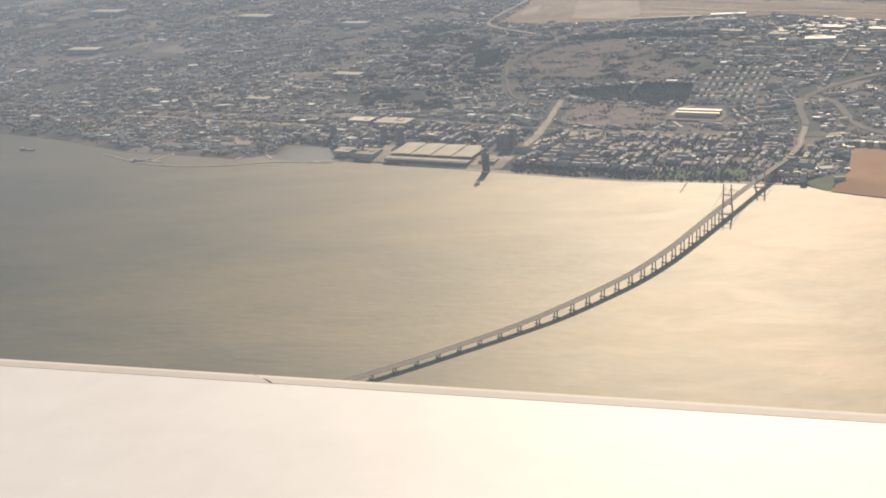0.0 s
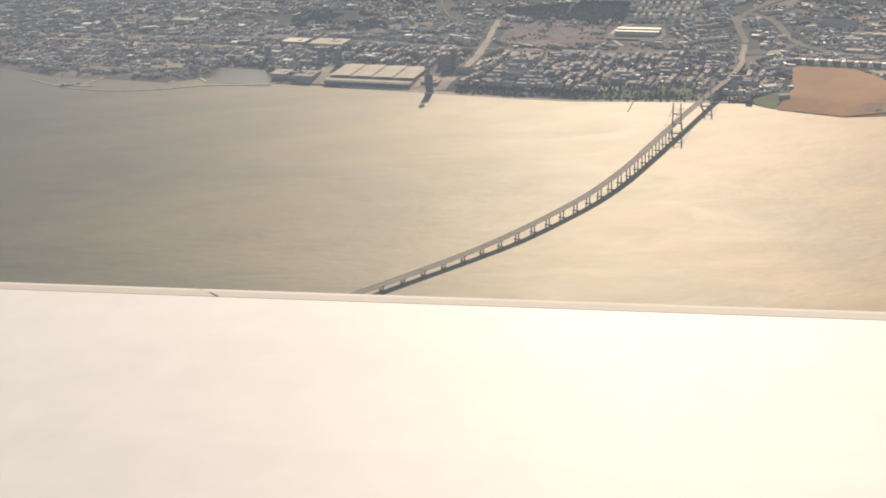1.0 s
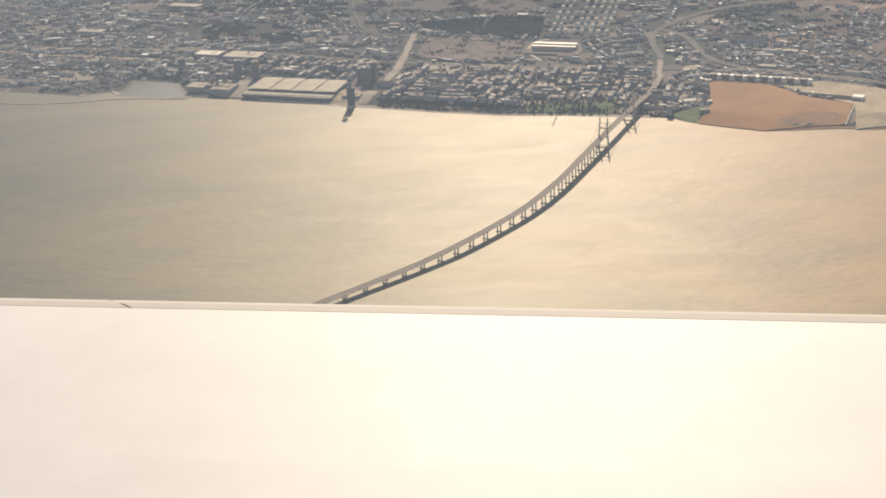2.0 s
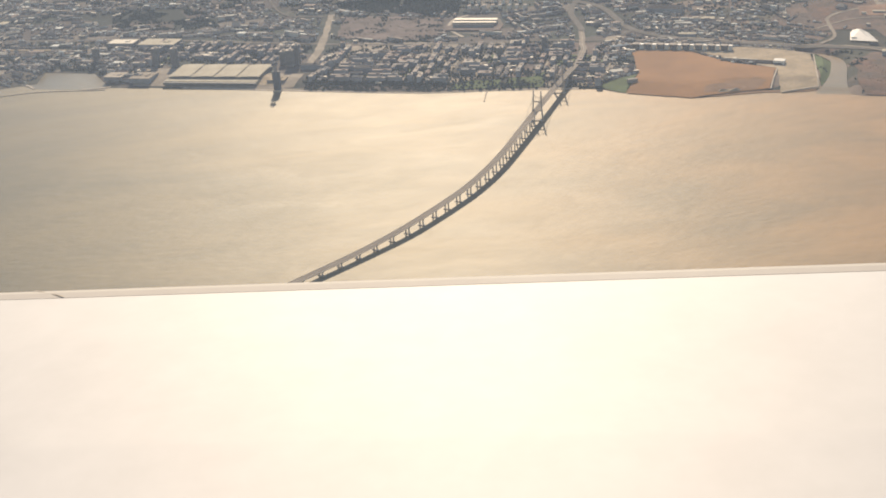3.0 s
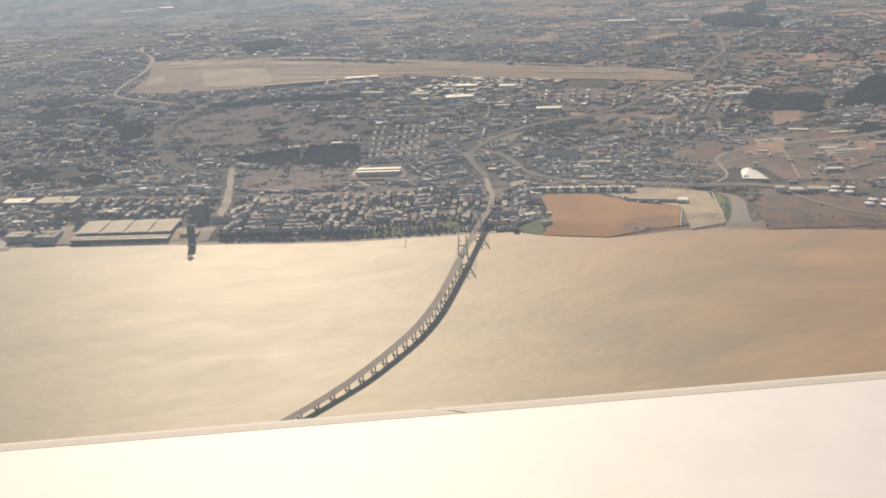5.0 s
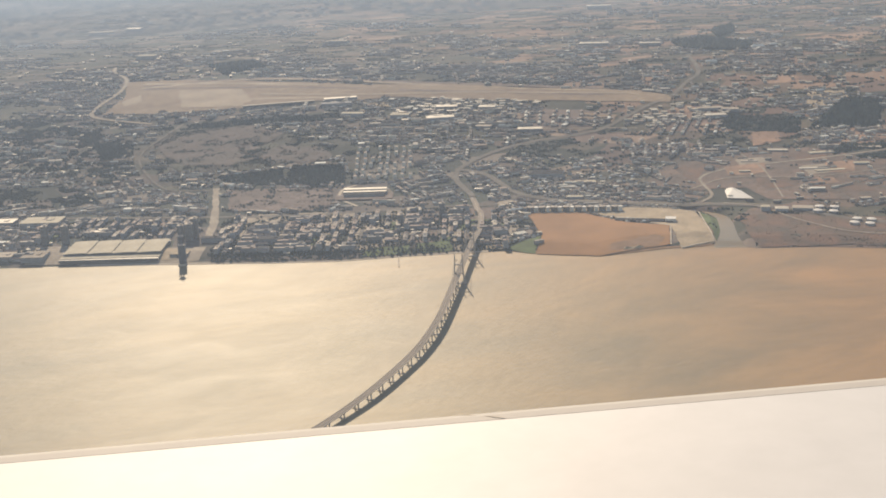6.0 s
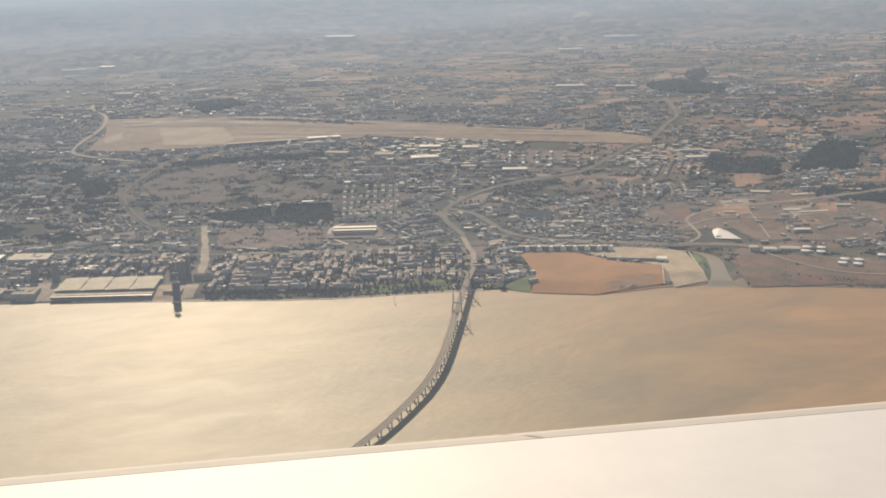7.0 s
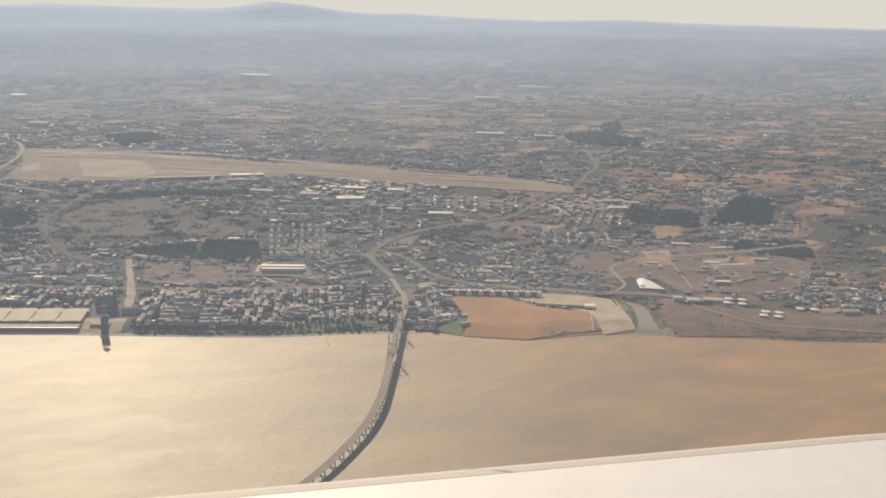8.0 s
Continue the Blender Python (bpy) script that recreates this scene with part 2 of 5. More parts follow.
def water_surface(name, east_tint, calm=False):
    m = bpy.data.materials.new(name)
    m.use_nodes = True
    n, l = m.node_tree.nodes, m.node_tree.links
    p = n["Principled BSDF"]
    co = n.new("ShaderNodeTexCoord")
    turn = n.new("ShaderNodeMapping")
    turn.inputs["Rotation"].default_value = (0, 0, radians(24))
    turn.inputs["Scale"].default_value = (0.45, 1.0, 1.0)
    l.new(co.outputs["Object"], turn.inputs["Vector"])
    silt = n.new("ShaderNodeTexNoise")
    silt.inputs["Scale"].default_value, silt.inputs["Detail"].default_value, silt.inputs["Distortion"].default_value = 0.010, 9.0, 0.4
    silt.inputs["Roughness"].default_value = 0.72
    l.new(turn.outputs[0], silt.inputs["Vector"])
    ramp = n.new("ShaderNodeValToRGB")
    ramp.color_ramp.elements[0].position, ramp.color_ramp.elements[0].color = 0.38, (0.128, 0.114, 0.064, 1)
    ramp.color_ramp.elements[1].position, ramp.color_ramp.elements[1].color = 0.64, (0.268, 0.198, 0.094, 1)
    l.new(silt.outputs["Fac"], ramp.inputs["Fac"])
    # silt browner eastwards; the sun glint's fall-off westwards is darkened into the colour
    east = n.new("ShaderNodeSeparateXYZ")
    l.new(co.outputs["Object"], east.inputs[0])
    share = n.new("ShaderNodeMapRange")
    share.inputs[1].default_value, share.inputs[2].default_value = -300.0, 330.0
    l.new(east.outputs["X"], share.inputs[0])
    tint = n.new("ShaderNodeValToRGB")
    te = tint.color_ramp.elements
    te[0].position, te[0].color = 0.0, (0.26, 0.33, 0.42, 1)
    te[1].position, te[1].color = 1.0, (*east_tint, 1)
    mid = te.new(0.55)
    mid.color = (0.64, 0.655, 0.595, 1)
    l.new(share.outputs[0], tint.inputs["Fac"])
    brown = n.new("ShaderNodeMix")
    brown.data_type, brown.blend_type = "RGBA", "MULTIPLY"
    brown.inputs[0].default_value = 1.0
    l.new(tint.outputs["Color"], brown.inputs[7])
    l.new(ramp.outputs["Color"], brown.inputs[6])
    l.new(brown.outputs[2], p.inputs["Base Color"])
    wind = n.new("ShaderNodeTexNoise")
    wind.inputs["Scale"].default_value, wind.inputs["Detail"].default_value, wind.inputs["Distortion"].default_value = 0.05, 6.0, 0.8
    wind.inputs["Roughness"].default_value = 0.68
    l.new(turn.outputs[0], wind.inputs["Vector"])
    rough = n.new("ShaderNodeMapRange")
    rough.inputs[1].default_value, rough.inputs[2].default_value = 0.3, 0.7
    rough.inputs[3].default_value, rough.inputs[4].default_value = (0.30, 0.36) if calm else (0.555, 0.600)
    l.new(wind.outputs["Fac"], rough.inputs[0])
    l.new(rough.outputs[0], p.inputs["Roughness"])
    p.inputs["IOR"].default_value = 1.33
    wave = n.new("ShaderNodeTexNoise")
    wave.inputs["Scale"].default_value, wave.inputs["Detail"].default_value = 0.3, 8.0
    l.new(turn.outputs[0], wave.inputs["Vector"])
    bump = n.new("ShaderNodeBump")
    bump.inputs["Strength"].default_value, bump.inputs["Distance"].default_value = 0.2 if calm else 0.75, 0.34
    l.new(wave.outputs["Fac"], bump.inputs["Height"])
    l.new(bump.outputs["Normal"], p.inputs["Normal"])
    return m


# Aerial haze painted by Y: opacity rises and colour turns bluer inland.
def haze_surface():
    m = bpy.data.materials.new("distance_haze_sheet")
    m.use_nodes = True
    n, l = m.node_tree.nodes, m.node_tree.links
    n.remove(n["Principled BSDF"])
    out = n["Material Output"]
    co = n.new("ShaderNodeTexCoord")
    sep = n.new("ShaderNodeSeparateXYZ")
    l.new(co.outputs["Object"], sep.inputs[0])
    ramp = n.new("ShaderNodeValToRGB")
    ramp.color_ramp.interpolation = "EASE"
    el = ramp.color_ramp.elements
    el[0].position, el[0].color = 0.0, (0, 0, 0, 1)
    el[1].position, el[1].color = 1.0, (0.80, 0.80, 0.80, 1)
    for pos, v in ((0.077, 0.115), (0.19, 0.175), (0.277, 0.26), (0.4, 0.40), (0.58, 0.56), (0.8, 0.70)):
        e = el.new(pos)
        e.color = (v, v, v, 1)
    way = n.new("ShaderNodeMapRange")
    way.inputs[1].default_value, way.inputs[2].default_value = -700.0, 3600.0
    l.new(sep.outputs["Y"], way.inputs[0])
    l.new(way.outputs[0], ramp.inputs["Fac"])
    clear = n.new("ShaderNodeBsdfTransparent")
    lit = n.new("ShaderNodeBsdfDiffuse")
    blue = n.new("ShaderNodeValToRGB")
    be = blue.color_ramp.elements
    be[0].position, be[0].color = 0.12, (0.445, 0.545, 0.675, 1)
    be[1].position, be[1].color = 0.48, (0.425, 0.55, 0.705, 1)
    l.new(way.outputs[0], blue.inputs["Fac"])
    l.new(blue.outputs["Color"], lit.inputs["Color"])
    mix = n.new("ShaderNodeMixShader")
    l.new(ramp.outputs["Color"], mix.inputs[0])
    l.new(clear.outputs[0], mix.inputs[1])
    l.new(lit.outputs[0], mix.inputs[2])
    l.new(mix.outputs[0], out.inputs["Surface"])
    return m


M_WATER = water_surface("silty_river_water", (1.02, 0.735, 0.56))
M_STREAM = water_surface("grey_stream_water", (0.84, 0.76, 0.68), True)
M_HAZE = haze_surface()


# ---- building helpers ----
class Geo:
    """Collects faces of one mesh, with a material slot each."""

    def __init__(self):
        self.v, self.f, self.m = [], [], []

    def add(self, verts, faces, slot=0):
        k = len(self.v)
        self.v += verts
        self.f += [tuple(i + k for i in f) for f in faces]
        self.m += [slot] * len(faces)

    def box(self, x, y, z0, w, d, h, ang=0.0, slot=0, top=True, grow=0.0):
        c, s = math.cos(ang), math.sin(ang)
        vs = []
        for z, g in ((z0, 0.0), (z0 + h, grow)):
            for a, b in ((-1, -1), (1, -1), (1, 1), (-1, 1)):
                p, q = a * (w / 2 + g), b * (d / 2 + g)
                vs.append((x + p * c - q * s, y + p * s + q * c, z))
        fs = [(0, 1, 5, 4), (1, 2, 6, 5), (2, 3, 7, 6), (3, 0, 4, 7)]
        self.add(vs, fs + ([(4, 5, 6, 7)] if top else []), slot)

    def gable(self, x, y, z0, w, d, h, ang=0.0, slot=0, over=0.12):
        c, s = math.cos(ang), math.sin(ang)
        w, d = w + 2 * over, d + 2 * over
        pts = [(-w / 2, -d / 2, 0), (w / 2, -d / 2, 0), (w / 2, d / 2, 0), (-w / 2, d / 2, 0), (-w / 2 + d * 0.3, 0, h), (w / 2 - d * 0.3, 0, h)]
        self.add([(x + p * c - q * s, y + p * s + q * c, z0 + r) for p, q, r in pts], [(0, 1, 5, 4), (1, 2, 5), (2, 3, 4, 5), (3, 0, 4)], slot)

    def tube(self, p, q, r0, r1=None, n=8, slot=0):
        p, q = Vector(p), Vector(q)
        r1 = r0 if r1 is None else r1
        ax = (q - p).normalized()
        e = ax.orthogonal().normalized()
        g = ax.cross(e)
        vs = [tuple(o + (e * math.cos(6.2832 * i / n) + g * math.sin(6.2832 * i / n)) * r) for o, r in ((p, r0), (q, r1)) for i in range(n)]
        self.add(vs, [(i, (i + 1) % n, n + (i + 1) % n, n + i) for i in range(n)] + [tuple(range(n))[::-1], tuple(range(n, 2 * n))], slot)

    def mesh(self, name, *mats):
        me = bpy.data.meshes.new(name)
        me.from_pydata(self.v, [], self.f)
        for m in mats:
            me.materials.append(m)
        me.polygons.foreach_set("material_index", self.m)
        me.update()
        return me


def part(name, geo, material, parent=None, label=""):
    ob = new(name, geo.mesh(name, *(material if isinstance(material, (list, tuple)) else [material])))
    ob.parent = parent
    return tagged(ob, label)


def thing(name, label, category, group="", kind=""):
    return tagged(new(name), label, category, group, kind)


def ease(a, b, x):
    t = min(max((x - a) / (b - a), 0.0), 1.0)
    return t * t * (3 - 2 * t)


def curve_through(pts, step):
    """Points every so many metres along a smooth line through pts (Catmull-Rom)."""
    P = [Vector(p) for p in pts]
    P = [2 * P[0] - P[1]] + P + [2 * P[-1] - P[-2]]
    out = []
    for i in range(1, len(P) - 2):
        a, b, c, d = P[i - 1:i + 3]
        n = max(2, int((c - b).length / step))
        for k in range(n):
            t = k / n
            out.append(0.5 * (2 * b + (c - a) * t + (2 * a - 5 * b + 4 * c - d) * t * t + (3 * b - a - 3 * c + d) * t ** 3))
    return out + [P[-2]]


def inside(poly, x, y):
    hit, j = False, len(poly) - 1
    for i in range(len(poly)):
        (x1, y1), (x2, y2) = poly[i], poly[j]
        if (y1 > y) != (y2 > y) and x < (x2 - x1) * (y - y1) / (y2 - y1) + x1:
            hit = not hit
        j = i
    return hit


# ---- ground, river ----
SHORE_X = [-2600, -1200, -600, -422.0, -357.5, -277.5, -237.7, -189.0, -158.3, -154.6, -119.3, -107.2, -59.9, 0.0, 62.6, 96.6, 139.8, 168.0, 189.2, 205.5, 219.7, 234.1, 255.0, 293.9, 315.4, 327.7, 344.2, 379.9, 413.6, 520, 800, 1500, 4600]
SHORE_Y = [1250, 585, 308, 220.7, 180.7, 119.6, 104.5, 82.6, 89.0, 117.9, 102.1, 58.2, 38.8, 10.0, -20.4, -34.9, -45.7, -53.9, -61.2, -69.5, -81.6, -94.7, -107.3, -111.0, -117.8, -117.9, -138.1, -155.4, -177.9, -232, -370, -600, -1500]


def shore(x):
    return float(np.interp(x, SHORE_X, SHORE_Y))


BED = [(326, -140, 12), (332, -126, 9.5), (339, -115, 6.5), (350, -98, 4.6), (361, -79, 4.2), (368, -63, 3.4), (366, -50, 2.6), (357, -38, 1.6)]


def bed(x, y):
    """How far a place lies outside the stream's banks."""
    best = 99.0
    for (x1, y1, w1), (x2, y2, w2) in zip(BED, BED[1:]):
        dx, dy = x2 - x1, y2 - y1
        f = max(0.0, min(1.0, ((x - x1) * dx + (y - y1) * dy) / (dx * dx + dy * dy)))
        best = min(best, math.hypot(x - x1 - f * dx, y - y1 - f * dy) - w1 - f * (w2 - w1))
    return best


def height(x, y):
    """The land's height: a low bank, a slow rise to the airfield, hills on the horizon."""
    d = (y + 0.44 * x + 5) * 0.9
    z = 1.0 + 2.0 * ease(0, 40, d) + 40.0 * ease(80, 620, d)
    r = math.hypot(x + 70, y + 800)
    if r > 1500:
        z += 10 * ease(1500, 2600, r) * noise.noise((x / 420, y / 420, 0.3))
        crest = 94 + 8 * noise.noise((x / 900, y / 900, 4.0)) + 7 * noise.noise((x / 260, y / 260, 7.0))
        z += crest * ease(2300, 4500, r) - 90 * ease(4540, 4850, r)
        q = (math.degrees(math.atan2(x + 165, y + 748)) - 20.6) / (2.0 if x < 1393 else 2.6)
        z += 40 * math.exp(-q * q) * ease(3700, 4450, r)
    z = max(min(z, 0.02 + 0.13 * (y - shore(x))), -0.25)
    if 305 < x < 392 and -160 < y < -20:
        z = min(z, 4.0 * ease(0, 8, bed(x, y)))
    return z


def land_sheet():
    xs = sorted(set([-2600, -2200, -1800, -1500, -1200, -1000, -850, -700] + [round(-600 + 5 * i, 1) for i in range(221)] + [307.5 + 5 * i for i in range(17)] + [520 + 22 * i for i in range(60)] +
                    [1900 + 70 * i for i in range(40)] + SHORE_X))
    offs = [0, 0.9, 2.5, 5, 8] + list(range(11, 108, 3)) + [110, 128, 148, 170, 195, 222, 252, 285, 320, 360, 405, 455, 510, 570, 640, 720, 810, 910,
            1020, 1140, 1270, 1400] + [1530 + 110 * i for i in range(32)]
    g = Geo()
    for x in xs:
        s = shore(x)
        for o in offs:
            z = -0.25 if o == 0 else height(x, s + o)
            g.v.append((x, s + o, z))
    n = len(offs)
    for i in range(len(xs) - 1):
        for k in range(n - 1):
            a = i * n + k
            g.f.append((a, a + n, a + n + 1, a + 1))
    g.m = [0] * len(g.f)
    ob = part("ground", g, M_LAND)
    ob.data.polygons.foreach_set("use_smooth", [True] * len(g.f))
    return tagged(ob, "brown and dull green land rising gently to far hills", "ground", kind="structure")


land_sheet()
g = Geo()
g.add([(-4800, -4800, 0), (4900, -4800, 0), (4900, 3000, 0), (-4800, 3000, 0)], [(0, 1, 2, 3)])
tagged(part("water", g, M_WATER), "wide silty brown river glittering in low sun", "river", kind="structure")
# added sheet above land and water that carries the painted haze
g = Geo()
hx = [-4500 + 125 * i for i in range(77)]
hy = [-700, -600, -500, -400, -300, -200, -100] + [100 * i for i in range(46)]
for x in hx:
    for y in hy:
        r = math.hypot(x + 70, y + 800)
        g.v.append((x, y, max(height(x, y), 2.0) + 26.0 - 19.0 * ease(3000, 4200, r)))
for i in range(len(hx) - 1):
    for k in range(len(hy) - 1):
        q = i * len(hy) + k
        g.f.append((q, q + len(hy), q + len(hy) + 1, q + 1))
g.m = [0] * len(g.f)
tagged(part("haze_layer", g, M_HAZE), "translucent sheet standing in for aerial haze over land and river", "haze", kind="structure")


def sky_backdrop():
    """A glowing sheet added behind the last hills in place of the low sky."""
    m = bpy.data.materials.new("glowing_horizon_sky")
    m.use_nodes = True
    n, l = m.node_tree.nodes, m.node_tree.links
    n.remove(n["Principled BSDF"])
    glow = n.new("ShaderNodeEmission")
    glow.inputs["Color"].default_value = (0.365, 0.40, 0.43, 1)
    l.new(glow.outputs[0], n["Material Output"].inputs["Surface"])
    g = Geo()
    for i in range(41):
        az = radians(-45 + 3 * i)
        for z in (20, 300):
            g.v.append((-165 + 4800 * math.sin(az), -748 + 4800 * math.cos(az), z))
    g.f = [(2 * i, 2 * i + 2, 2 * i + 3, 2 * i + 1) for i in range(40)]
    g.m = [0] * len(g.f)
    tagged(part("backdrop", g, m), "glowing sheet in place of the pale low sky at the horizon", "sky", kind="structure")


sky_backdrop()


def ragged(poly, rough):
    """The outline with a wandering edge, as a grown or worn border has."""
    out = []
    for (x1, y1), (x2, y2) in zip(poly, poly[1:] + poly[:1]):
        d = math.hypot(x2 - x1, y2 - y1)
        n = max(2, min(14, int(d / max(rough * 2.5, 3))))
        for k in range(n):
            x, y = x1 + (x2 - x1) * k / n, y1 + (y2 - y1) * k / n
            e = rough * (0.7 * noise.noise((x / (7 * rough), y / (7 * rough), 3.3)) + 0.6 * noise.noise((x / (2.2 * rough), y / (2.2 * rough), 8.1)))
            out.append((x - (y2 - y1) / d * e, y + (x2 - x1) / d * e))
    return out


def sheet(name, poly, material, label, category, lift=0.2, cuts=3, rough=1.0):
    bm = bmesh.new()
    poly = ragged(poly, rough)
    vs = [bm.verts.new((x, y, 0)) for x, y in poly]
    es = [bm.edges.new((vs[i], vs[(i + 1) % len(vs)])) for i in range(len(vs))]
    bmesh.ops.triangle_fill(bm, edges=es, use_beauty=True)
    bmesh.ops.subdivide_edges(bm, edges=bm.edges[:], cuts=cuts, use_grid_fill=True)
    for v in bm.verts:
        v.co.z = height(v.co.x, v.co.y) + lift
    bmesh.ops.recalc_face_normals(bm, faces=bm.faces[:])
    if sum(f.normal.z for f in bm.faces) < 0:
        bmesh.ops.reverse_faces(bm, faces=bm.faces[:])
    me = bpy.data.meshes.new(name)
    bm.to_mesh(me)
    bm.free()
    me.materials.append(material)
    return tagged(new(name, me), label, category, kind="structure")


FIELD = [(250, 4), (284, -12), (299, -52), (320, -72), (299, -107), (269, -106), (248, -106), (232, -95), (214, -82), (232, -55)]
SANDS = [(320, -73), (301, -39), (289, -17), (258, -2), (254, 4), (262, 8), (319, -15), (349, -37), (359, -42), (329, -116), (302, -116)]
AIRFIELD = [(12, 469), (42, 532), (56, 616), (94, 610), (175, 552), (225, 507), (284, 455), (357, 416), (420, 355), (485, 307), (511, 284), (525, 255), (513, 234), (469, 258), (442, 278),
            (395, 306), (349, 339), (284, 389), (250, 394), (209, 416), (142, 423), (63, 446)]
ORCHARD = [(73, 179), (147, 142), (127, 83), (58, 119)]
WOOD = [(113, 168), (157, 146), (174, 196), (135, 216)]
HILL = [(36, 300), (45, 242), (104, 226), (165, 212), (174, 279), (123, 366), (62, 378), (40, 345)]
sheet("field", FIELD, M_FIELD, "bare orange-brown ploughed field on the waterfront", "field", 0.75, 4, 0.8)
sheet("sand_platform", SANDS, M_SAND, "pale sandy platform round the brown field", "sand", 0.5, 4, 1.0)
sheet("lawn", [(203, -63), (232, -54), (214, -81), (206, -71)], M_LAWN, "small green lawn beside the brown field", "grass", 0.6, 4)
sheet("lawn", [(357, -50), (366, -63), (356, -83), (331, -112), (339, -95)], M_LAWN, "green bank between sand and the stream", "grass", 0.62, 4)
sheet("lawn", [(112, -35), (130, -40), (142, -43), (146, -31), (120, -23)], M_LAWN, "green waterfront park by the river", "grass", 0.6, 4)
sheet("lawn", [(150, -46), (168, -51), (174, -34), (156, -31)], M_LAWN, "green waterfront park beside the bridge", "grass", 0.6, 4)
sheet("airfield", AIRFIELD, M_AIR, "long pale dry-grass airfield behind the town", "airfield", 0.6, 3, 5.0)
sheet("orchard_ground", ORCHARD, M_BROWN, "brown bare ground of a walled park", "ground", 0.4, 3, 2.5)
for heath in ([(44, 330), (52, 262), (92, 240), (110, 290), (86, 362)], [(92, 362), (104, 300), (140, 292), (158, 318), (124, 362)], [(112, 268), (120, 232), (166, 218), (172, 262), (140, 285)]):
    sheet("hill_ground", heath, M_HEATH, "dark brown scrub on a low hill", "ground", 0.4, 2, 14.0)
sheet("reed_bank", [(347, -138), (354, -116), (364, -96), (373, -76), (395, -78), (445, -115), (531, -168), (526, -220), (413, -172), (380, -153)], M_REED,
      "brown reed flats beyond the stream", "ground", 0.4, 3, 3.0)
for streak, width, mat, text in (([(70, 590), (150, 545), (235, 480)], 9.0, M_TARMAC, "pale worn strip of dry grass"), ([(100, 480), (180, 440), (236, 410)], 8.0, M_TARMAC, "pale taxiway before the terminal"),
                                 ([(66, 560), (130, 530), (200, 490), (270, 440)], 6.0, M_BROWN, "brown strip of bare earth"), ([(300, 410), (390, 345), (470, 285)], 7.0, M_BROWN, "brown strip of bare earth"),
                                 ([(330, 420), (420, 345), (480, 300)], 4.0, M_SAND, "pale strip of dry grass")):
    run = [Vector((*q, 0)) for q in streak]
    edge = [(p.x + 0.45 * width, p.y + 0.8 * width) for p in run[::-1]]
    sheet("airfield_strip", [(p.x, p.y) for p in run] + edge, mat, text, "airfield", 0.75, 2, 3.5)
sheet("apron", [(101, 536), (163, 507), (156, 446), (141, 433), (88, 457)], M_TARMAC, "pale concrete apron on the airfield", "apron", 0.8, 3, 9.0)
sheet("apron", [(37, 512), (60, 534), (55, 502), (36, 491)], M_TARMAC, "small pale concrete stand at the airfield's end", "apron", 0.85, 2, 1.5)
sheet("apron", [(254, 386), (277, 366), (272, 351), (250, 371)], M_SAND, "pale yard beside the terminal", "apron", 0.7, 2, 1.5)


RED = shade("red_earth", (0.155, 0.098, 0.074), 0.95, 0.45, 0.06, 0.5, 0.5, 0.5, other=(0.056, 0.046, 0.042))
DARKWOOD = shade("dark_woodland_floor", (0.05, 0.055, 0.05), 0.95, 0.4, 0.08, 0.6, 0.6, 0.8)
sheet("red_ground", [(399, 66), (471, 70), (535, 54), (560, 10), (575, -30), (497, -92), (440, -58), (421, -47), (425, -12), (384, 0), (362, 29)], RED, "reddish bare earth with scattered scrub", "ground", 0.4, 3, 8.0)
sheet("red_ground", [(501, 91), (512, 80), (530, 80), (546, 106), (527, 122), (510, 112)], RED, "patch of reddish earth among houses", "ground", 0.4, 2, 6.0)
sheet("red_ground", [(575, 51), (600, 40), (622, 30), (660, 55), (640, 72), (603, 78)], RED, "patch of reddish earth beside woods", "ground", 0.4, 2, 6.0)
ORANGE = shade("orange_bare_earth", (0.21, 0.125, 0.083), 0.95, 0.4, 0.05, 0.5, 0.4, 0.4)
for bare in ([(599, 81), (648, 65), (619, 36), (582, 49)], [(516, 111), (544, 107), (526, 79), (497, 77)], [(441, 40), (476, 35), (461, 13), (431, 19)], [(518, 13), (540, 5), (523, -17), (505, -12)],
             [(470, -30), (492, -36), (498, -22), (478, -14)]):
    sheet("bare_earth", bare, ORANGE, "bare orange earth among scrub", "ground", 0.65, 2, 4.0)
sheet("bare_earth", [(644, 197), (676, 185), (661, 151), (622, 140), (615, 160)], M_SAND, "pale tan bare slope", "ground", 0.5, 2, 6.0)
sheet("ploughed_plot", [(377, 282), (426, 249), (444, 217), (426, 200), (392, 202), (352, 223)], M_BROWN, "brown worked plots below the airfield", "ground", 0.4, 2, 4.0)
sheet("dry_strip", [(421, 240), (447, 217), (430, 198), (409, 213)], M_AIR, "strip of dry yellow grass", "grass", 0.6, 2, 3.0)
WOODS = [[(535, 26), (560, 46), (591, 34), (615, 24), (590, -14), (556, 4)], [(592, 114), (660, 164), (683, 139), (625, 74)], [(836, 643), (894, 681), (846, 610), (802, 579)],
         [(721, 559), (777, 578), (790, 489), (744, 440), (696, 493)], [(166, 703), (224, 719), (221, 649), (166, 618)], [(-8, 368), (14, 367), (11, 315), (-11, 311)],
         [(67, 215), (125, 214), (115, 170), (76, 187)], [(503, 139), (520, 115), (554, 92), (582, 127), (560, 140), (535, 172)], [(576, 104), (611, 71), (664, 116), (666, 149), (628, 135)],
         [(300, 150), (340, 150), (378, 168), (360, 190), (320, 180)], [(40, 395), (130, 380), (220, 355), (215, 335), (120, 362), (60, 375)]]
for wood in WOODS:
    sheet("woodland_floor", wood, DARKWOOD, "dark wooded slope", "woodland", 0.4, 2, 8.0)

ROADS = []


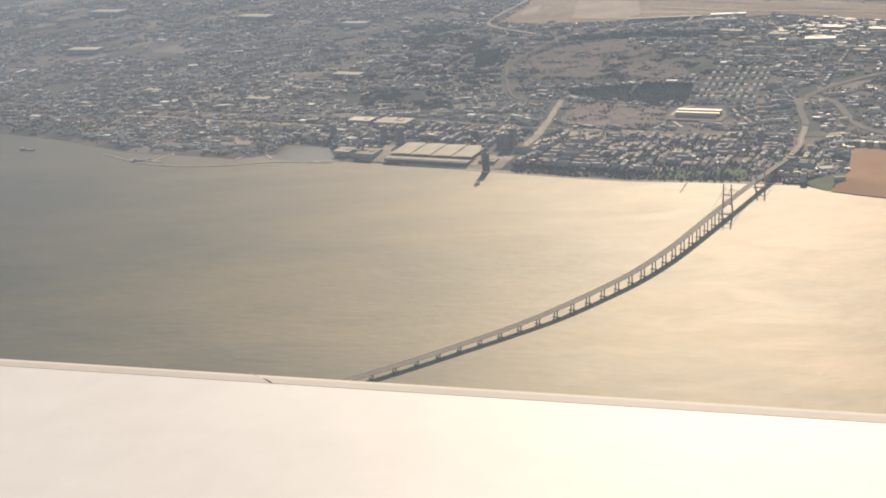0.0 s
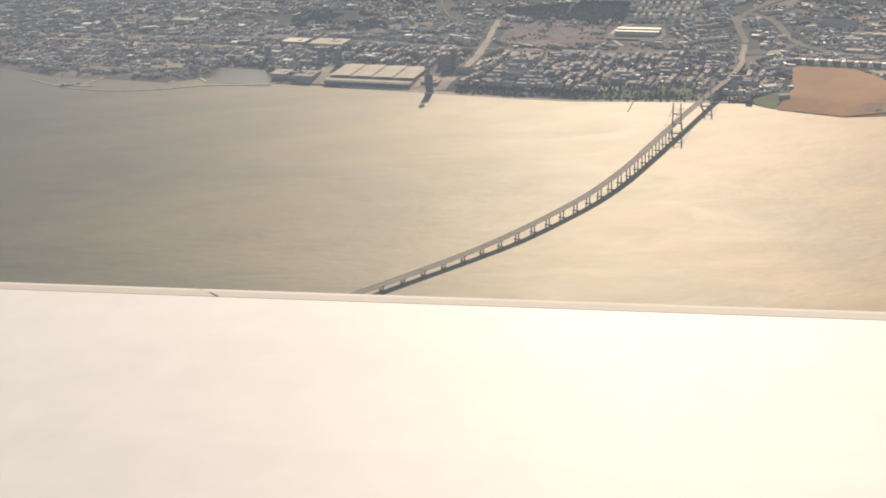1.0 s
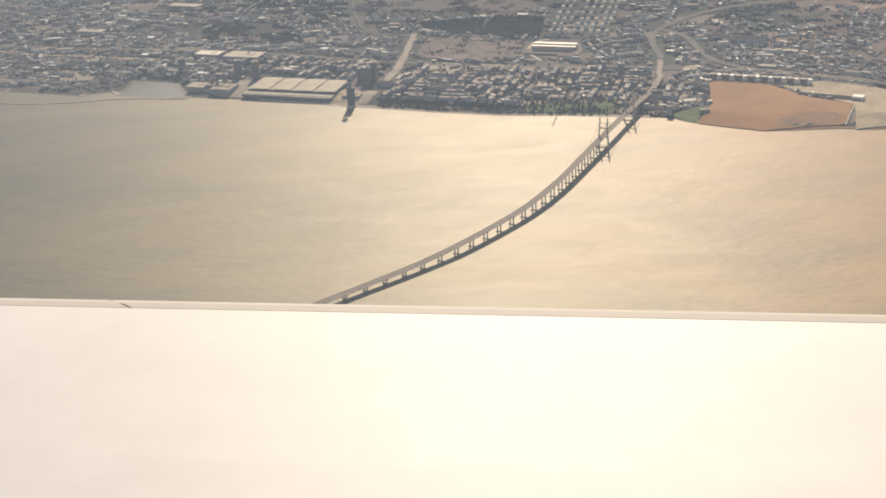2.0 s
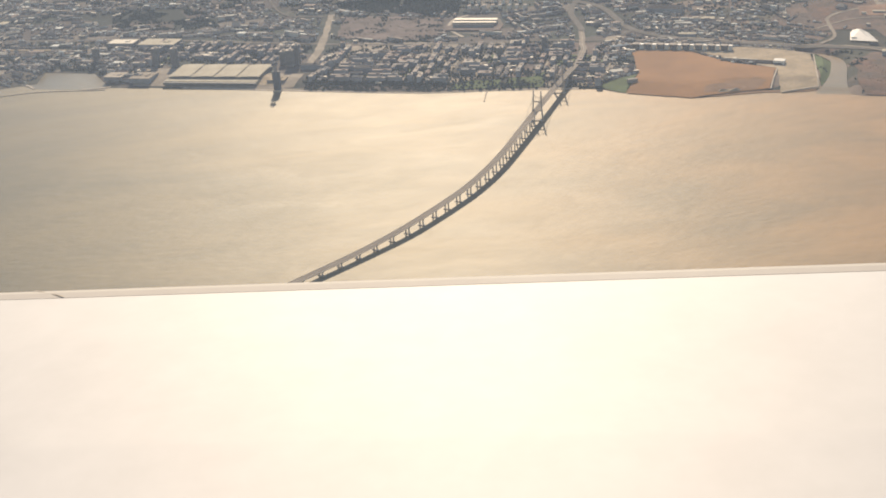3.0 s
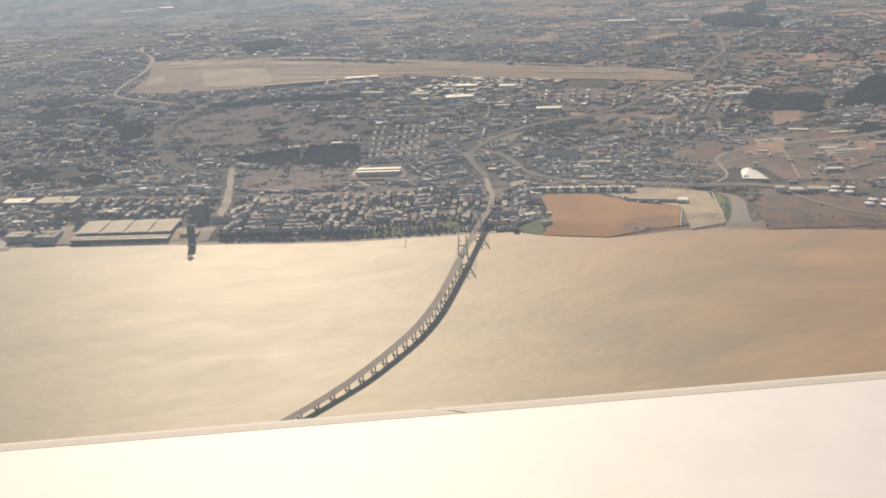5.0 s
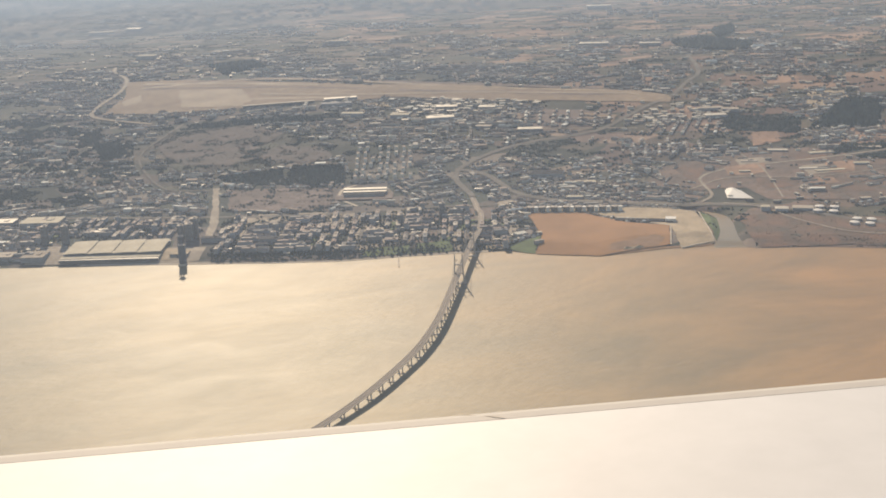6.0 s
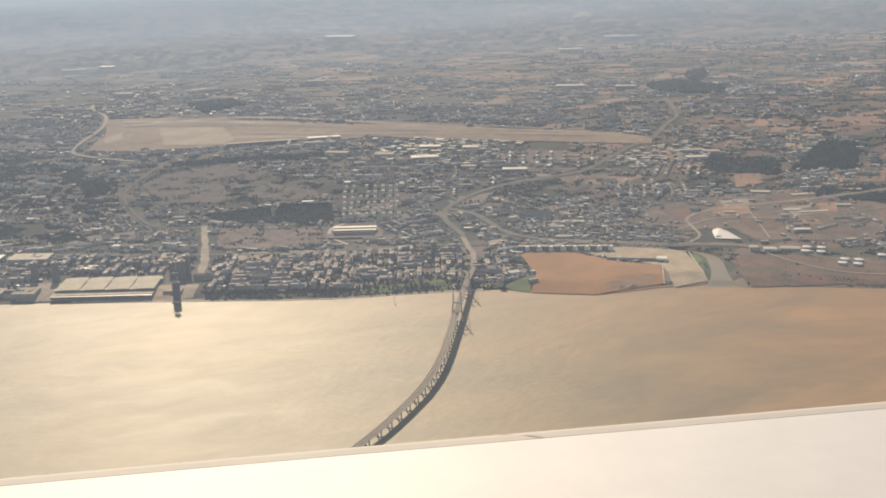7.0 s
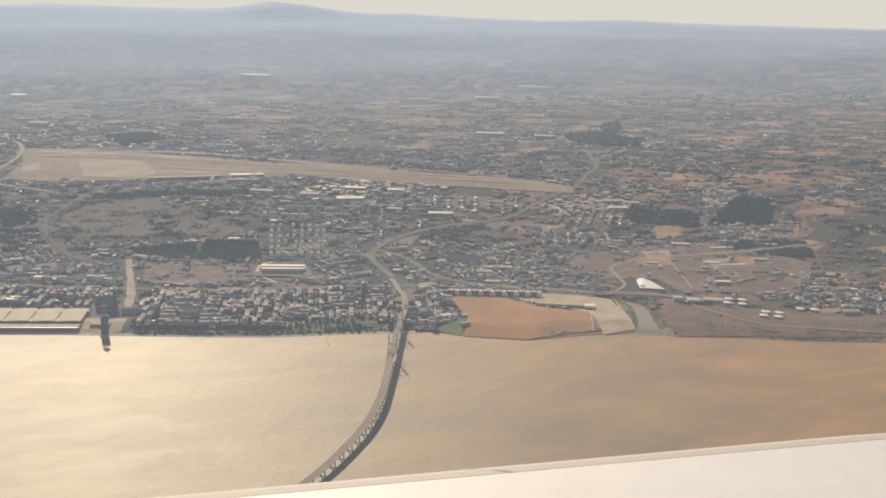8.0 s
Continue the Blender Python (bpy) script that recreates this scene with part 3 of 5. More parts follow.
def ribbon(name, pts, width, material, label, lift=0.3, step=6.0, category="road"):
    line = curve_through([(x, y, 0) for x, y in pts], step)
    if width > 2.0:
        ROADS.append((line, width))
    g = Geo()
    for i, p in enumerate(line):
        t = (line[min(i + 1, len(line) - 1)] - line[max(i - 1, 0)]).normalized()
        s = Vector((-t.y, t.x, 0)) * width / 2
        for q in (p - s, p + s):
            g.v.append((q.x, q.y, height(q.x, q.y) + lift))
    for i in range(len(line) - 1):
        g.f.append((2 * i, 2 * i + 2, 2 * i + 3, 2 * i + 1))
    g.m = [0] * len(g.f)
    return tagged(part(name, g, material), label, category, kind="structure")


ribbon("road", [(233, 66), (235, 72), (240, 112), (252, 137), (274, 156), (304, 172), (338, 181), (374, 180), (410, 184), (454, 211), (492, 234), (527, 252), (571, 294), (608, 330), (668, 443)],
       4.9, M_ROAD, "pale grey motorway curving inland from the bridge", 0.6)
ribbon("road", [(252, 142), (267, 114), (269, 53), (297, 16), (353, -25), (397, -53), (421, -82), (448, -134), (530, -188), (719, -297)], 5.6, M_ROAD,
       "dark riverside motorway behind the brown field", 0.5)
ribbon("road", [(170, -30), (178, -22), (186, -4), (196, 18), (212, 40), (226, 58)], 1.8, M_LANE, "pale slip road beside the bridge head", 0.5)
ribbon("verge", [(297, 19.5), (353, -21.5), (399, -49), (424, -79), (451, -130)], 1.3, M_LANE, "pale verge beside the riverside motorway", 0.55, 6, "verge")
ribbon("road", [(-324, 269), (-198, 220), (-98, 184), (0, 133), (99, 85), (198, 55), (238, 39), (269, 53)], 3.6, M_ROAD, "long town road parallel to the river", 0.3)
ribbon("road", [(64, 760), (57, 715), (60, 640), (44, 567), (9, 497), (2, 468), (15, 445), (50, 409)], 4.2, M_LANE, "pale road winding round the airfield's end", 0.8)
ribbon("road", [(77, 394), (56, 365), (25, 316), (19, 266), (27, 203), (58, 183)], 2.05, M_ROAD, "pale lane over the brown hill", 0.5)
AVENUE = [(26.5, 54), (39, 95), (50.5, 141), (61, 187), (66, 186), (55, 139), (44.5, 92), (31, 52)]
sheet("avenue", AVENUE, M_LANE, "wide pale avenue through the town", "road", 0.4, 2, 1.3)
ROADS.append((curve_through([(63, 186, 0), (52, 140, 0), (41, 94, 0), (28, 53, 0)], 6.0), 3.6))
ribbon("road", [(148, 85), (143, 111), (152, 133), (165, 139)], 2.6, M_PAVE, "pale street round the school", 0.4)
ribbon("road", [(374, -30), (391, -18), (401, 8), (409, 25), (429, 34), (457, 35), (487, 30), (540, 22), (632, 13)], 2.6, M_LANE, "dusty grey road winding over red earth", 0.6)
ribbon("road", [(386, -40), (402, -62), (404, -105), (413, -143), (440, -166), (500, -205)], 1.7, M_LANE, "narrow road along the reed flats", 0.75)
ribbon("road", [(347, 223), (385, 203), (423, 182), (440, 172)], 2.2, M_LANE, "street between terraces", 0.4)
ribbon("road", [(384, 2), (430, 14), (480, -12), (520, -20), (566, -24)], 1.6, M_LANE, "dusty track on red earth", 0.7)
ribbon("road", [(432, -48), (452, -8), (468, 30), (474, 66)], 1.4, M_LANE, "dusty track on red earth", 0.72)
for scrub in ([(400, 20), (420, 40), (446, 44), (440, 60), (405, 58)], [(470, -60), (500, -66), (520, -40), (490, -24), (468, -36)], [(500, 20), (528, 18), (536, 42), (505, 48)], [(436, -20), (460, -26), (470, -6), (446, 4)]):
    sheet("scrub_patch", scrub, M_REED, "patch of brown scrub on red earth", "ground", 0.55, 2, 6.0)
for lot in ([(486, -8), (520, -14), (530, 6), (496, 14)], [(455, 38), (480, 34), (484, 48), (460, 54)]):
    sheet("yard", lot, M_LANE, "grey works yard on red earth", "yard", 0.6, 2, 1.5)
ribbon("grass_strip", [(x, shore(x) + 6.0) for x in (22, 40, 62, 80, 97, 112)], 8.0, M_HEATH, "rough dark verge along the river front", 0.42, 4, "grass")
ribbon("grass_strip", [(70, 575), (190, 560), (330, 440), (480, 312)], 8.0, M_BROWN, "brown worn strip along the runway", 0.75, 14, "grass")
sheet("quay_paving", [(-92, 56), (-60, 41), (0, 13), (14, 9), (24, 32), (-6, 46), (-50, 66), (-62, 82), (-84, 92)], M_LANE, "pale paved quay round the halls", "paving", 0.3, 3, 1.0)
sheet("forecourt", [(-10, 22), (1, 17), (6, 37), (-8, 42)], M_SAND, "sandy forecourt beside the lookout tower", "paving", 0.5, 2, 0.5)
sheet("car_park", [(58, 71), (90, 62), (92, 84), (67, 94)], M_LANE, "pale empty car park among apartment blocks", "paving", 0.45, 2, 0.8)
sheet("yard", [(243, 22), (258, 14), (264, 34), (250, 46), (242, 40)], M_LANE, "pale dusty yard between motorway ramps", "yard", 0.45, 2, 1.5)
sheet("sand_landing", [(190, -57), (198, -63), (204, -60), (200, -50), (193, -50)], M_SAND, "pale sandy landing beside the bridge", "sand", 0.7, 2, 0.8)
sheet("yard", [(189, -42), (203, -14), (230, -18), (228, -42), (205, -50)], M_LANE, "pale dusty yard beside the bridge", "yard", 0.45, 2, 1.5)
EARTH = shade("trodden_earth", (0.19, 0.11, 0.062), 0.95, 0.25, 0.1, 0.7, 0.3, 0.2)
ribbon("shore_bank", [(x, shore(x) + 1.5) for x in (208, 215, 222, 230, 240, 252, 265, 280, 293, 304, 315, 325)], 3.0, EARTH, "low earth bank between field and river", 0.3, 3, "bank")
sheet("bare_ground", [(258, -101), (290, -106), (302, -96), (298, -88), (262, -92)], EARTH, "trodden darker earth at the field's edge", "ground", 0.8, 2, 1.5)
ribbon("runway", [(172, 471), (258, 417), (361, 365), (433, 319), (495, 280), (497, 266)], 5.0, M_TARMAC, "pale concrete runway on dry grass", 0.9, 20, "runway")
ribbon("runway", [(66, 569), (199, 547), (348, 411)], 7.0, M_TARMAC, "pale taxiway on dry grass", 0.8, 20, "runway")
ribbon("railway", [(-327, 253), (-298, 241), (-269, 229)], 3.4, M_SAND, "long pale railway yard among houses", 0.5, 10, "railway")
ribbon("railway", [(-257, 217), (-200, 194), (-143, 170)], 3.0, M_SAND, "pale gravel bed of the railway", 0.5, 10, "railway")
for b_, a0_, a1_ in ((34, 22, 168), (62, 24, 190), (92, 30, 180)):
    ribbon("street", [(0.921 * a + 0.390 * b_, -0.390 * a + 0.921 * b_) for a in range(a0_, a1_, 12)], 1.7, M_ROAD,
           "pale town street parallel to the river", 0.3)
for a_, b0_, b1_ in ((30, 20, 100), (56, 20, 118), (84, 22, 122), (112, 22, 120), (140, 22, 112), (166, 24, 104)):
    ribbon("street", [(0.921 * a_ + 0.390 * b, -0.390 * a_ + 0.921 * b) for b in range(b0_, b1_, 12)], 1.7, M_ROAD, "pale town street running inland", 0.32)
ribbon("quay_edge", [(x, shore(x) + 0.9) for x in (-58, -30, 0, 20, 40, 62, 80, 97, 115, 140, 155, 168, 180, 190)], 3.0, M_STONE, "pale stone edge along the river", 0.25, 4, "quay")
ribbon("promenade", [(-59, 41), (0, 13), (63, -18), (97, -33), (140, -44), (168, -52)], 1.3, M_LANE, "pale riverside promenade", 0.35, 4, "promenade")


def stream():
    line = curve_through(BED, 3)[4:]
    g = Geo()
    for i, p in enumerate(line):
        t = (line[min(i + 1, len(line) - 1)] - line[max(i - 1, 0)])
        t = Vector((t.x, t.y, 0)).normalized()
        for side in (-1, 1):
            q = Vector((p.x, p.y, 0)) + Vector((t.y, -t.x, 0)) * (p.z + 0.8) * side
            g.v.append((q.x, q.y, 0.04 + 1.1 * ease(0, 5, i)))
    g.f = [(2 * i, 2 * i + 1, 2 * i + 3, 2 * i + 2) for i in range(len(line) - 1)]
    g.m = [0] * len(g.f)
    tagged(part("water", g, M_STREAM), "narrow stream curving into the river", "stream", kind="structure")


stream()
g = Geo()
g.add([(-172, 92, 0.05), (-158, 76, 0.05), (-126, 62, 0.05), (-106, 60, 0.05), (-104, 66, 0.05), (-119, 106, 0.05), (-156, 121, 0.05), (-161, 92, 0.05)], [tuple(range(8))])
tagged(part("water", g, M_STREAM), "calm grey water of the boat basin", "basin", kind="structure")


# ---- bridge ----
AXIS = [(235, 72, 5.3), (228, 48, 5.1), (222, 30, 5.1), (217, 12, 5.4), (200, -24, 6.0), (180, -57, 6.5), (150, -109, 7.0), (128, -147, 6.8), (108, -181, 6.1), (91, -206, 5.4), (74, -227, 4.6),
        (45, -257, 4.0), (20, -278, 3.0), (-6, -297, 2.6), (-30, -314, 2.5), (-55, -330, 2.5), (-90, -351, 2.5), (-150, -383, 2.5), (-240, -425, 2.5)]


def build_bridge():
    line = curve_through(AXIS, 2.0)
    road_bridge = thing("road_bridge", "long curving concrete viaduct with twin-column piers and two tall H-shaped pylons", "bridge")

    def sweep(name, profile, material, label=""):
        g = Geo()
        for i, p in enumerate(line):
            t = line[min(i + 1, len(line) - 1)] - line[max(i - 1, 0)]
            s = Vector((-t.y, t.x, 0)).normalized()
            for a, z in profile:
                q = p + s * a
                g.v.append((q.x, q.y, q.z + z))
        k = len(profile)
        for i in range(len(line) - 1):
            for j in range(k):
                g.f.append((i * k + j, (i + 1) * k + j, (i + 1) * k + (j + 1) % k, i * k + (j + 1) % k))
        g.f += [tuple(range(k))[::-1], tuple(range(len(line) * k - k, len(line) * k))]
        g.m = [0] * len(g.f)
        return part(name, g, material, road_bridge, label)

    sweep("deck", [(-1.95, 0), (-1.95, -0.16), (-1.0, -0.5), (1.0, -0.5), (1.95, -0.16), (1.95, 0)], M_CONC)
    for side in (-1, 1):
        sweep("carriageway", [(side * 0.96 - 0.78, 0.01), (side * 0.96 - 0.78, 0.04), (side * 0.96 + 0.78, 0.04), (side * 0.96 + 0.78, 0.01)], M_DECK, "asphalt carriageway")
        sweep("parapet", [(side * 1.88 - 0.06, 0), (side * 1.88 - 0.06, 0.2), (side * 1.88 + 0.06, 0.2), (side * 1.88 + 0.06, 0)], M_CONC, "concrete parapet")
    sweep("median_barrier", [(-0.1, 0), (-0.05, 0.16), (0.05, 0.16), (0.1, 0)], M_CONC)

    def frame_at(dist):
        run = 0.0
        for a, b in zip(line, line[1:]):
            d = (b - a).length
            if run + d >= dist:
                return a + (b - a) * ((dist - run) / d), math.atan2(b.y - a.y, b.x - a.x)
            run += d
        return line[-1], 0.0

    def along(target):
        run, best = 0.0, (1e9, 0.0)
        for a, b in zip(line, line[1:]):
            best = min(best, ((a - Vector((*target, a.z))).length, run))
            run += (b - a).length
        return best[1], run

    near, total = along((147, -115))
    far, _ = along((176, -64))
    # pylons
    for dist in (far, near):
        p, ang = frame_at(dist)
        pylon = thing("pylon", "tall H-shaped concrete pylon on a pile cap", "")
        pylon.parent, pylon.matrix_basis = road_bridge, pose(p.x, p.y, 0, 0, 0, math.degrees(ang))
        top = 18.2
        for side in (-1, 1):
            g = Geo()
            sec = [(0.2, 3.3, 1.0), (6.0, 2.75, 0.85), (11.0, 2.4, 0.75), (top, 2.25, 0.6)]
            for z, off, w in sec:
                for a, b in ((-1, -1), (1, -1), (1, 1), (-1, 1)):
                    g.v.append((a * w * 0.55, side * off + b * w * 0.42, z))
            for i in range(3):
                for j in range(4):
                    g.f.append((4 * i + j, 4 * i + (j + 1) % 4, 4 * i + 4 + (j + 1) % 4, 4 * i + 4 + j))
            g.f.append((12, 13, 14, 15))
            g.m = [0] * len(g.f)
            part("leg", g, M_CONC, pylon)
        for z, w in ((p.z - 0.85, 5.2), (11.6, 4.6)):
            g = Geo()
            g.box(0, 0, z - 0.35, 0.8, w, 0.7)
            part("crossbeam", g, M_CONC, pylon)
        g = Geo()
        g.box(0, 0, -1.0, 3.4, 8.6, 1.5, grow=-0.2)
        part("pile_cap", g, M_CONC, pylon)
        for side in (-1, 1):
            for way in (-1, 1):
                for k in range(7):
                    q, _ = frame_at(dist + way * (4.2 + 3.9 * k))
                    local = pylon.matrix_basis.inverted() @ Vector((q.x, q.y, q.z))
                    g = Geo()
                    g.tube((0, side * 2.25, top - 0.4 - 0.55 * k), (local.x, local.y + side * 1.85, q.z + 0.1), 0.03, n=5)
                    part("stay_cable", g, M_CONC, pylon, "thin pale stay cable")
    # piers
    col = Geo()
    col.tube((0, 0, -1.5), (0, 0, 1.0), 0.36, 0.34, 10)
    col_mesh = col.mesh("column", M_CONC)
    foot = Geo()
    foot.box(0, 0, -1.0, 1.5, 3.6, 1.35, grow=-0.12)
    foot_mesh = foot.mesh("footing", M_CONC)
    cap = Geo()
    cap.box(0, 0, -0.3, 0.8, 2.8, 0.3, grow=0.08)
    cap_mesh = cap.mesh("pier_cap", M_CONC)
    stops, d = [], near + 11.0
    while d < total - 4:
        stops.append(d)
        d += 11.4
    d = far - 11.0
    while d > 2:
        stops.append(d)
        d -= 9.5
    for d in stops:
        p, ang = frame_at(d)
        pier = thing("pier", "twin-column concrete pier", "")
        base = max(0.0, height(p.x, p.y) - 0.8) if p.y > shore(p.x) else 0.0
        pier.parent, pier.matrix_basis = road_bridge, pose(p.x, p.y, base, 0, 0, math.degrees(ang))
        rise = p.z - 0.5 - base
        for side in (-1, 1):
            c = new("column", col_mesh)
            c.parent, c.matrix_basis = pier, Matrix.LocRotScale((0, side * 0.95, 0), None, (1, 1, max(rise - 0.2, 0.3)))
        for nm, me, z in (("footing", foot_mesh, 0.0), ("pier_cap", cap_mesh, rise + 0.02)):
            c = new(nm, me)
            c.parent, c.matrix_basis = pier, pose(0, 0, z)


build_bridge()

# ---- waterfront landmarks ----
E_ = Vector((0.921, -0.390, 0))
N_ = Vector((0.390, 0.921, 0))
SHORE_ANG = math.atan2(-0.390, 0.921)


def ab(a, b):
    p = E_ * a + N_ * b
    return p.x, p.y


def lookout_tower():
    tower = thing("lookout_tower", "slender dark blue lookout tower with sail-shaped lattice by the water", "tower")
    tower.matrix_basis = pose(2.9, 6.0, 0, 0, 0, math.degrees(SHORE_ANG)) @ Matrix.Diagonal((1, 1, 0.88, 1))
    g = Geo()
    g.box(0, 0.6, -1, 5.6, 4.4, 2.4, grow=-0.3)
    part("plinth", g, M_STONE, tower)
    g = Geo()
    for k in range(9):
        g.box(0, 1.2, 1.4 + 1.55 * k, 4.4, 2.6, 1.3)
        g.box(0, 1.2, 2.7 + 1.55 * k, 4.7, 2.9, 0.25)
    part("hotel_block", g, M_SLATE, tower, "dark glazed hotel block with floor bands")
    g = Geo()
    g.tube((-0.9, 0, 1), (-0.55, 0.4, 26.0), 0.5, 0.3, 10)
    g.tube((0.9, 0, 1), (0.55, 0.4, 26.0), 0.5, 0.3, 10)
    part("shaft", g, M_SLATE, tower)
    for side in (-1, 1):
        g = Geo()
        prev = None
        for k in range(13):
            t = k / 12
            q = Vector((side * (1.0 + 0.3 * t), -0.6 - 2.9 * math.sin(math.pi * t * 0.95), 1.4 + 20.5 * t))
            if prev:
                g.tube(prev, q, 0.22, n=6)
                g.tube(q, (side * 0.7, 0.2, q.z), 0.1, n=5)
            prev = q
        part("sail_truss", g, M_SLATE, tower, "curved steel sail truss")
    g = Geo()
    g.tube((0, 0.2, 20.6), (0, 0.2, 22.4), 1.7, 2.1, 14)
    g.tube((0, 0.2, 22.4), (0, 0.2, 22.8), 2.2, 1.6, 14)
    part("lookout_basket", g, M_SLATE, tower)
    g = Geo()
    g.tube((0, 0.4, 25.5), (0, 0.4, 28.0), 0.12, 0.04, 6)
    part("mast", g, M_CONC, tower)


lookout_tower()


def exhibition_hall(i):
    a0, b0 = ab(-83.5 + 16.5 * i + 8.25, 39)
    z = height(a0, b0)
    hall = thing("exhibition_hall", "large exhibition hall with a cream curved sheet roof", "hall", "row of exhibition halls by the river")
    hall.matrix_basis = pose(a0, b0, z, 0, 0, math.degrees(SHORE_ANG)) @ Matrix.Diagonal((1, 1, 0.72, 1))
    g = Geo()
    g.box(0, 0, -0.6, 16.5, 26, 3.4)
    part("wall", g, M_DARK, hall, "dark glazed wall")
    g = Geo()
    n = 8
    for k in range(n + 1):
        x = -8.05 + 16.1 * k / n
        h = 3.1 + 0.95 * math.sin(math.pi * (0.05 + 0.62 * k / n))
        g.v += [(x, -15.2, h - 0.5), (x, 13.6, h + 0.6), (x, 13.6, h + 0.3), (x, -15.2, h - 0.8)]
    for k in range(n):
        for j in range(4):
            g.f.append((4 * k + j, 4 * k + 4 + j, 4 * k + 4 + (j + 1) % 4, 4 * k + (j + 1) % 4))
    g.m = [0] * len(g.f)
    part("roof", g, M_CREAM, hall)
    g = Geo()
    g.box(0, -18.6, -1.0, 16.5, 7.0, 2.1)
    part("terrace", g, M_CREAM, hall, "cream terrace deck in front")
    g = Geo()
    g.box(0, -23.1, -1.8, 16.5, 2.0, 2.3)
    part("lower_wall", g, M_DARK, hall)


for i in range(4):
    exhibition_hall(i)


def pavilion(x, y, w, d, h, ang, roof, label, cat, name, group=""):
    b = thing(name, label, cat, group)
    b.matrix_basis = pose(x, y, height(x, y), 0, 0, math.degrees(ang))
    g = Geo()
    g.box(0, 0, -0.8, w, d, h + 0.8)
    part("wall", g, M_WALL, b)
    g = Geo()
    g.box(0, 0, h, w + 0.5, d + 0.5, 0.22)
    g.box(w * 0.2, 0, h + 0.22, w * 0.16, d * 0.3, 0.5)
    part("roof", g, roof, b)
    return b


pavilion(-84, 65, 15, 16, 2.6, SHORE_ANG, M_LANE, "low pavilion with a pale flat roof on the quay", "pavilion", "pavilion")
pavilion(-103, 75, 13, 12, 2.2, SHORE_ANG, M_PAVE, "small quay building with a grey roof", "pavilion", "pavilion")
pavilion(-72, 153, 28, 18, 3.6, SHORE_ANG, M_CREAM, "wide shopping hall with a cream roof", "hall", "shopping_hall")
pavilion(-100, 167, 20, 12, 3.2, SHORE_ANG, M_WHITE, "station hall with a white roof", "hall", "station_hall")
pavilion(-39, 107, 13, 9, 2.5, SHORE_ANG, M_WHITE, "low hall with a white roof among trees", "hall", "low_hall")
pavilion(5, 26, 12, 9, 1.2, SHORE_ANG, M_SAND, "low sandy forecourt building beside the tower", "pavilion", "pavilion")


def tower_block(x, y, w, d, h, label):
    b = thing("tower_block", label, "tower block", "dark tower blocks behind the river front")
    z = height(x, y)
    b.matrix_basis = pose(x, y, z, 0, 0, math.degrees(SHORE_ANG))
    g = Geo()
    g.box(0, 0, -0.5, w, d, h + 0.5)
    part("wall", g, M_DARK, b)
    for k in range(int(h / 0.9)):
        g = Geo()
        g.box(0, 0, 0.8 + 0.9 * k, w + 0.25, d + 0.25, 0.16)
        part("floor_band", g, M_WALL, b)
    g = Geo()
    g.box(0, 0, h, w + 0.2, d + 0.2, 0.3)
    g.box(w * 0.15, 0, h + 0.3, w * 0.4, d * 0.4, 0.9)
    part("roof", g, M_CONC, b)


for x, y, w, d, h in ((-75, 95, 4.2, 4.2, 13), (-62, 89, 4.2, 4.2, 13), (17, 55, 5, 5, 12), (22, 61, 4.5, 5, 14), (13, 65, 4, 4, 9), (-118, 125, 4, 4, 10),
                      (195, 32, 4, 4, 9), (159, 20, 4.5, 4, 8)):
    tower_block(x, y, w, d, h, "dark glazed tower block with pale floor bands")


def school():
    s = thing("school", "school with three long white roofs on a pale yard", "school")
    s.matrix_basis = pose(163, 112, height(163, 112), 0, 0, math.degrees(SHORE_ANG))
    for k, (y, w, h, d) in enumerate(((8, 33, 3.2, 5.0), (1.5, 33, 2.4, 3.4), (-5, 31, 2.0, 3.0))):
        g = Geo()
        g.box(0, y, -0.5, w, d, h + 0.5)
        part("wing", g, M_WALL, s)
        g = Geo()
        g.box(0, y, h, w + 0.6, d + 0.6, 0.25)
        part("roof", g, M_WHITE if k < 2 else M_SHEET, s)
    g = Geo()
    g.box(0, 0, -0.4, 44, 30, 0.75)
    part("yard", g, M_BROWN, s)


school()

# water works beside the brown field
for k in range(8):
    x, y = 254 + 7.7 * k, 8 - 3.9 * k
    s = thing("settling_tank", "dark round tank with a pale block beside it", "tank", "row of tanks behind the brown field")
    s.matrix_basis = pose(x, y, height(x, y), 0, 0, -29)
    g = Geo()
    g.tube((0, 0, -0.5), (0, 0, 4.0), 2.5, 2.5, 14)
    part("shell", g, M_DARK, s)
    g = Geo()
    g.tube((0, 0, 4.0), (0, 0, 4.5), 2.6, 0.4, 14)
    part("lid", g, M_CONC, s)
    g = Geo()
    g.box(4.1, 0.4, -0.5, 2.6, 3.6, 4.3)
    part("pump_house", g, M_TANK, s)
shed = thing("long_shed", "long dark shed with a white gable end beside the field", "shed")
shed.matrix_basis = pose(312, -53, height(312, -53), 0, 0, -35)
g = Geo()
g.box(0, 0, -0.4, 40, 6, 1.6)
part("wall", g, M_SHEET, shed)
g = Geo()
g.gable(0, 0, 1.2, 40, 6, 0.9)
part("roof", g, M_SHEET, shed)
g = Geo()
g.box(18, 0.4, 0.2, 7, 6.6, 2.6)
part("annex", g, M_TANK, shed, "white annex")
g = Geo()
g.box(-8, 3.8, 0.2, 22, 1.2, 1.1)
part("lean_to", g, M_WHITE, shed)


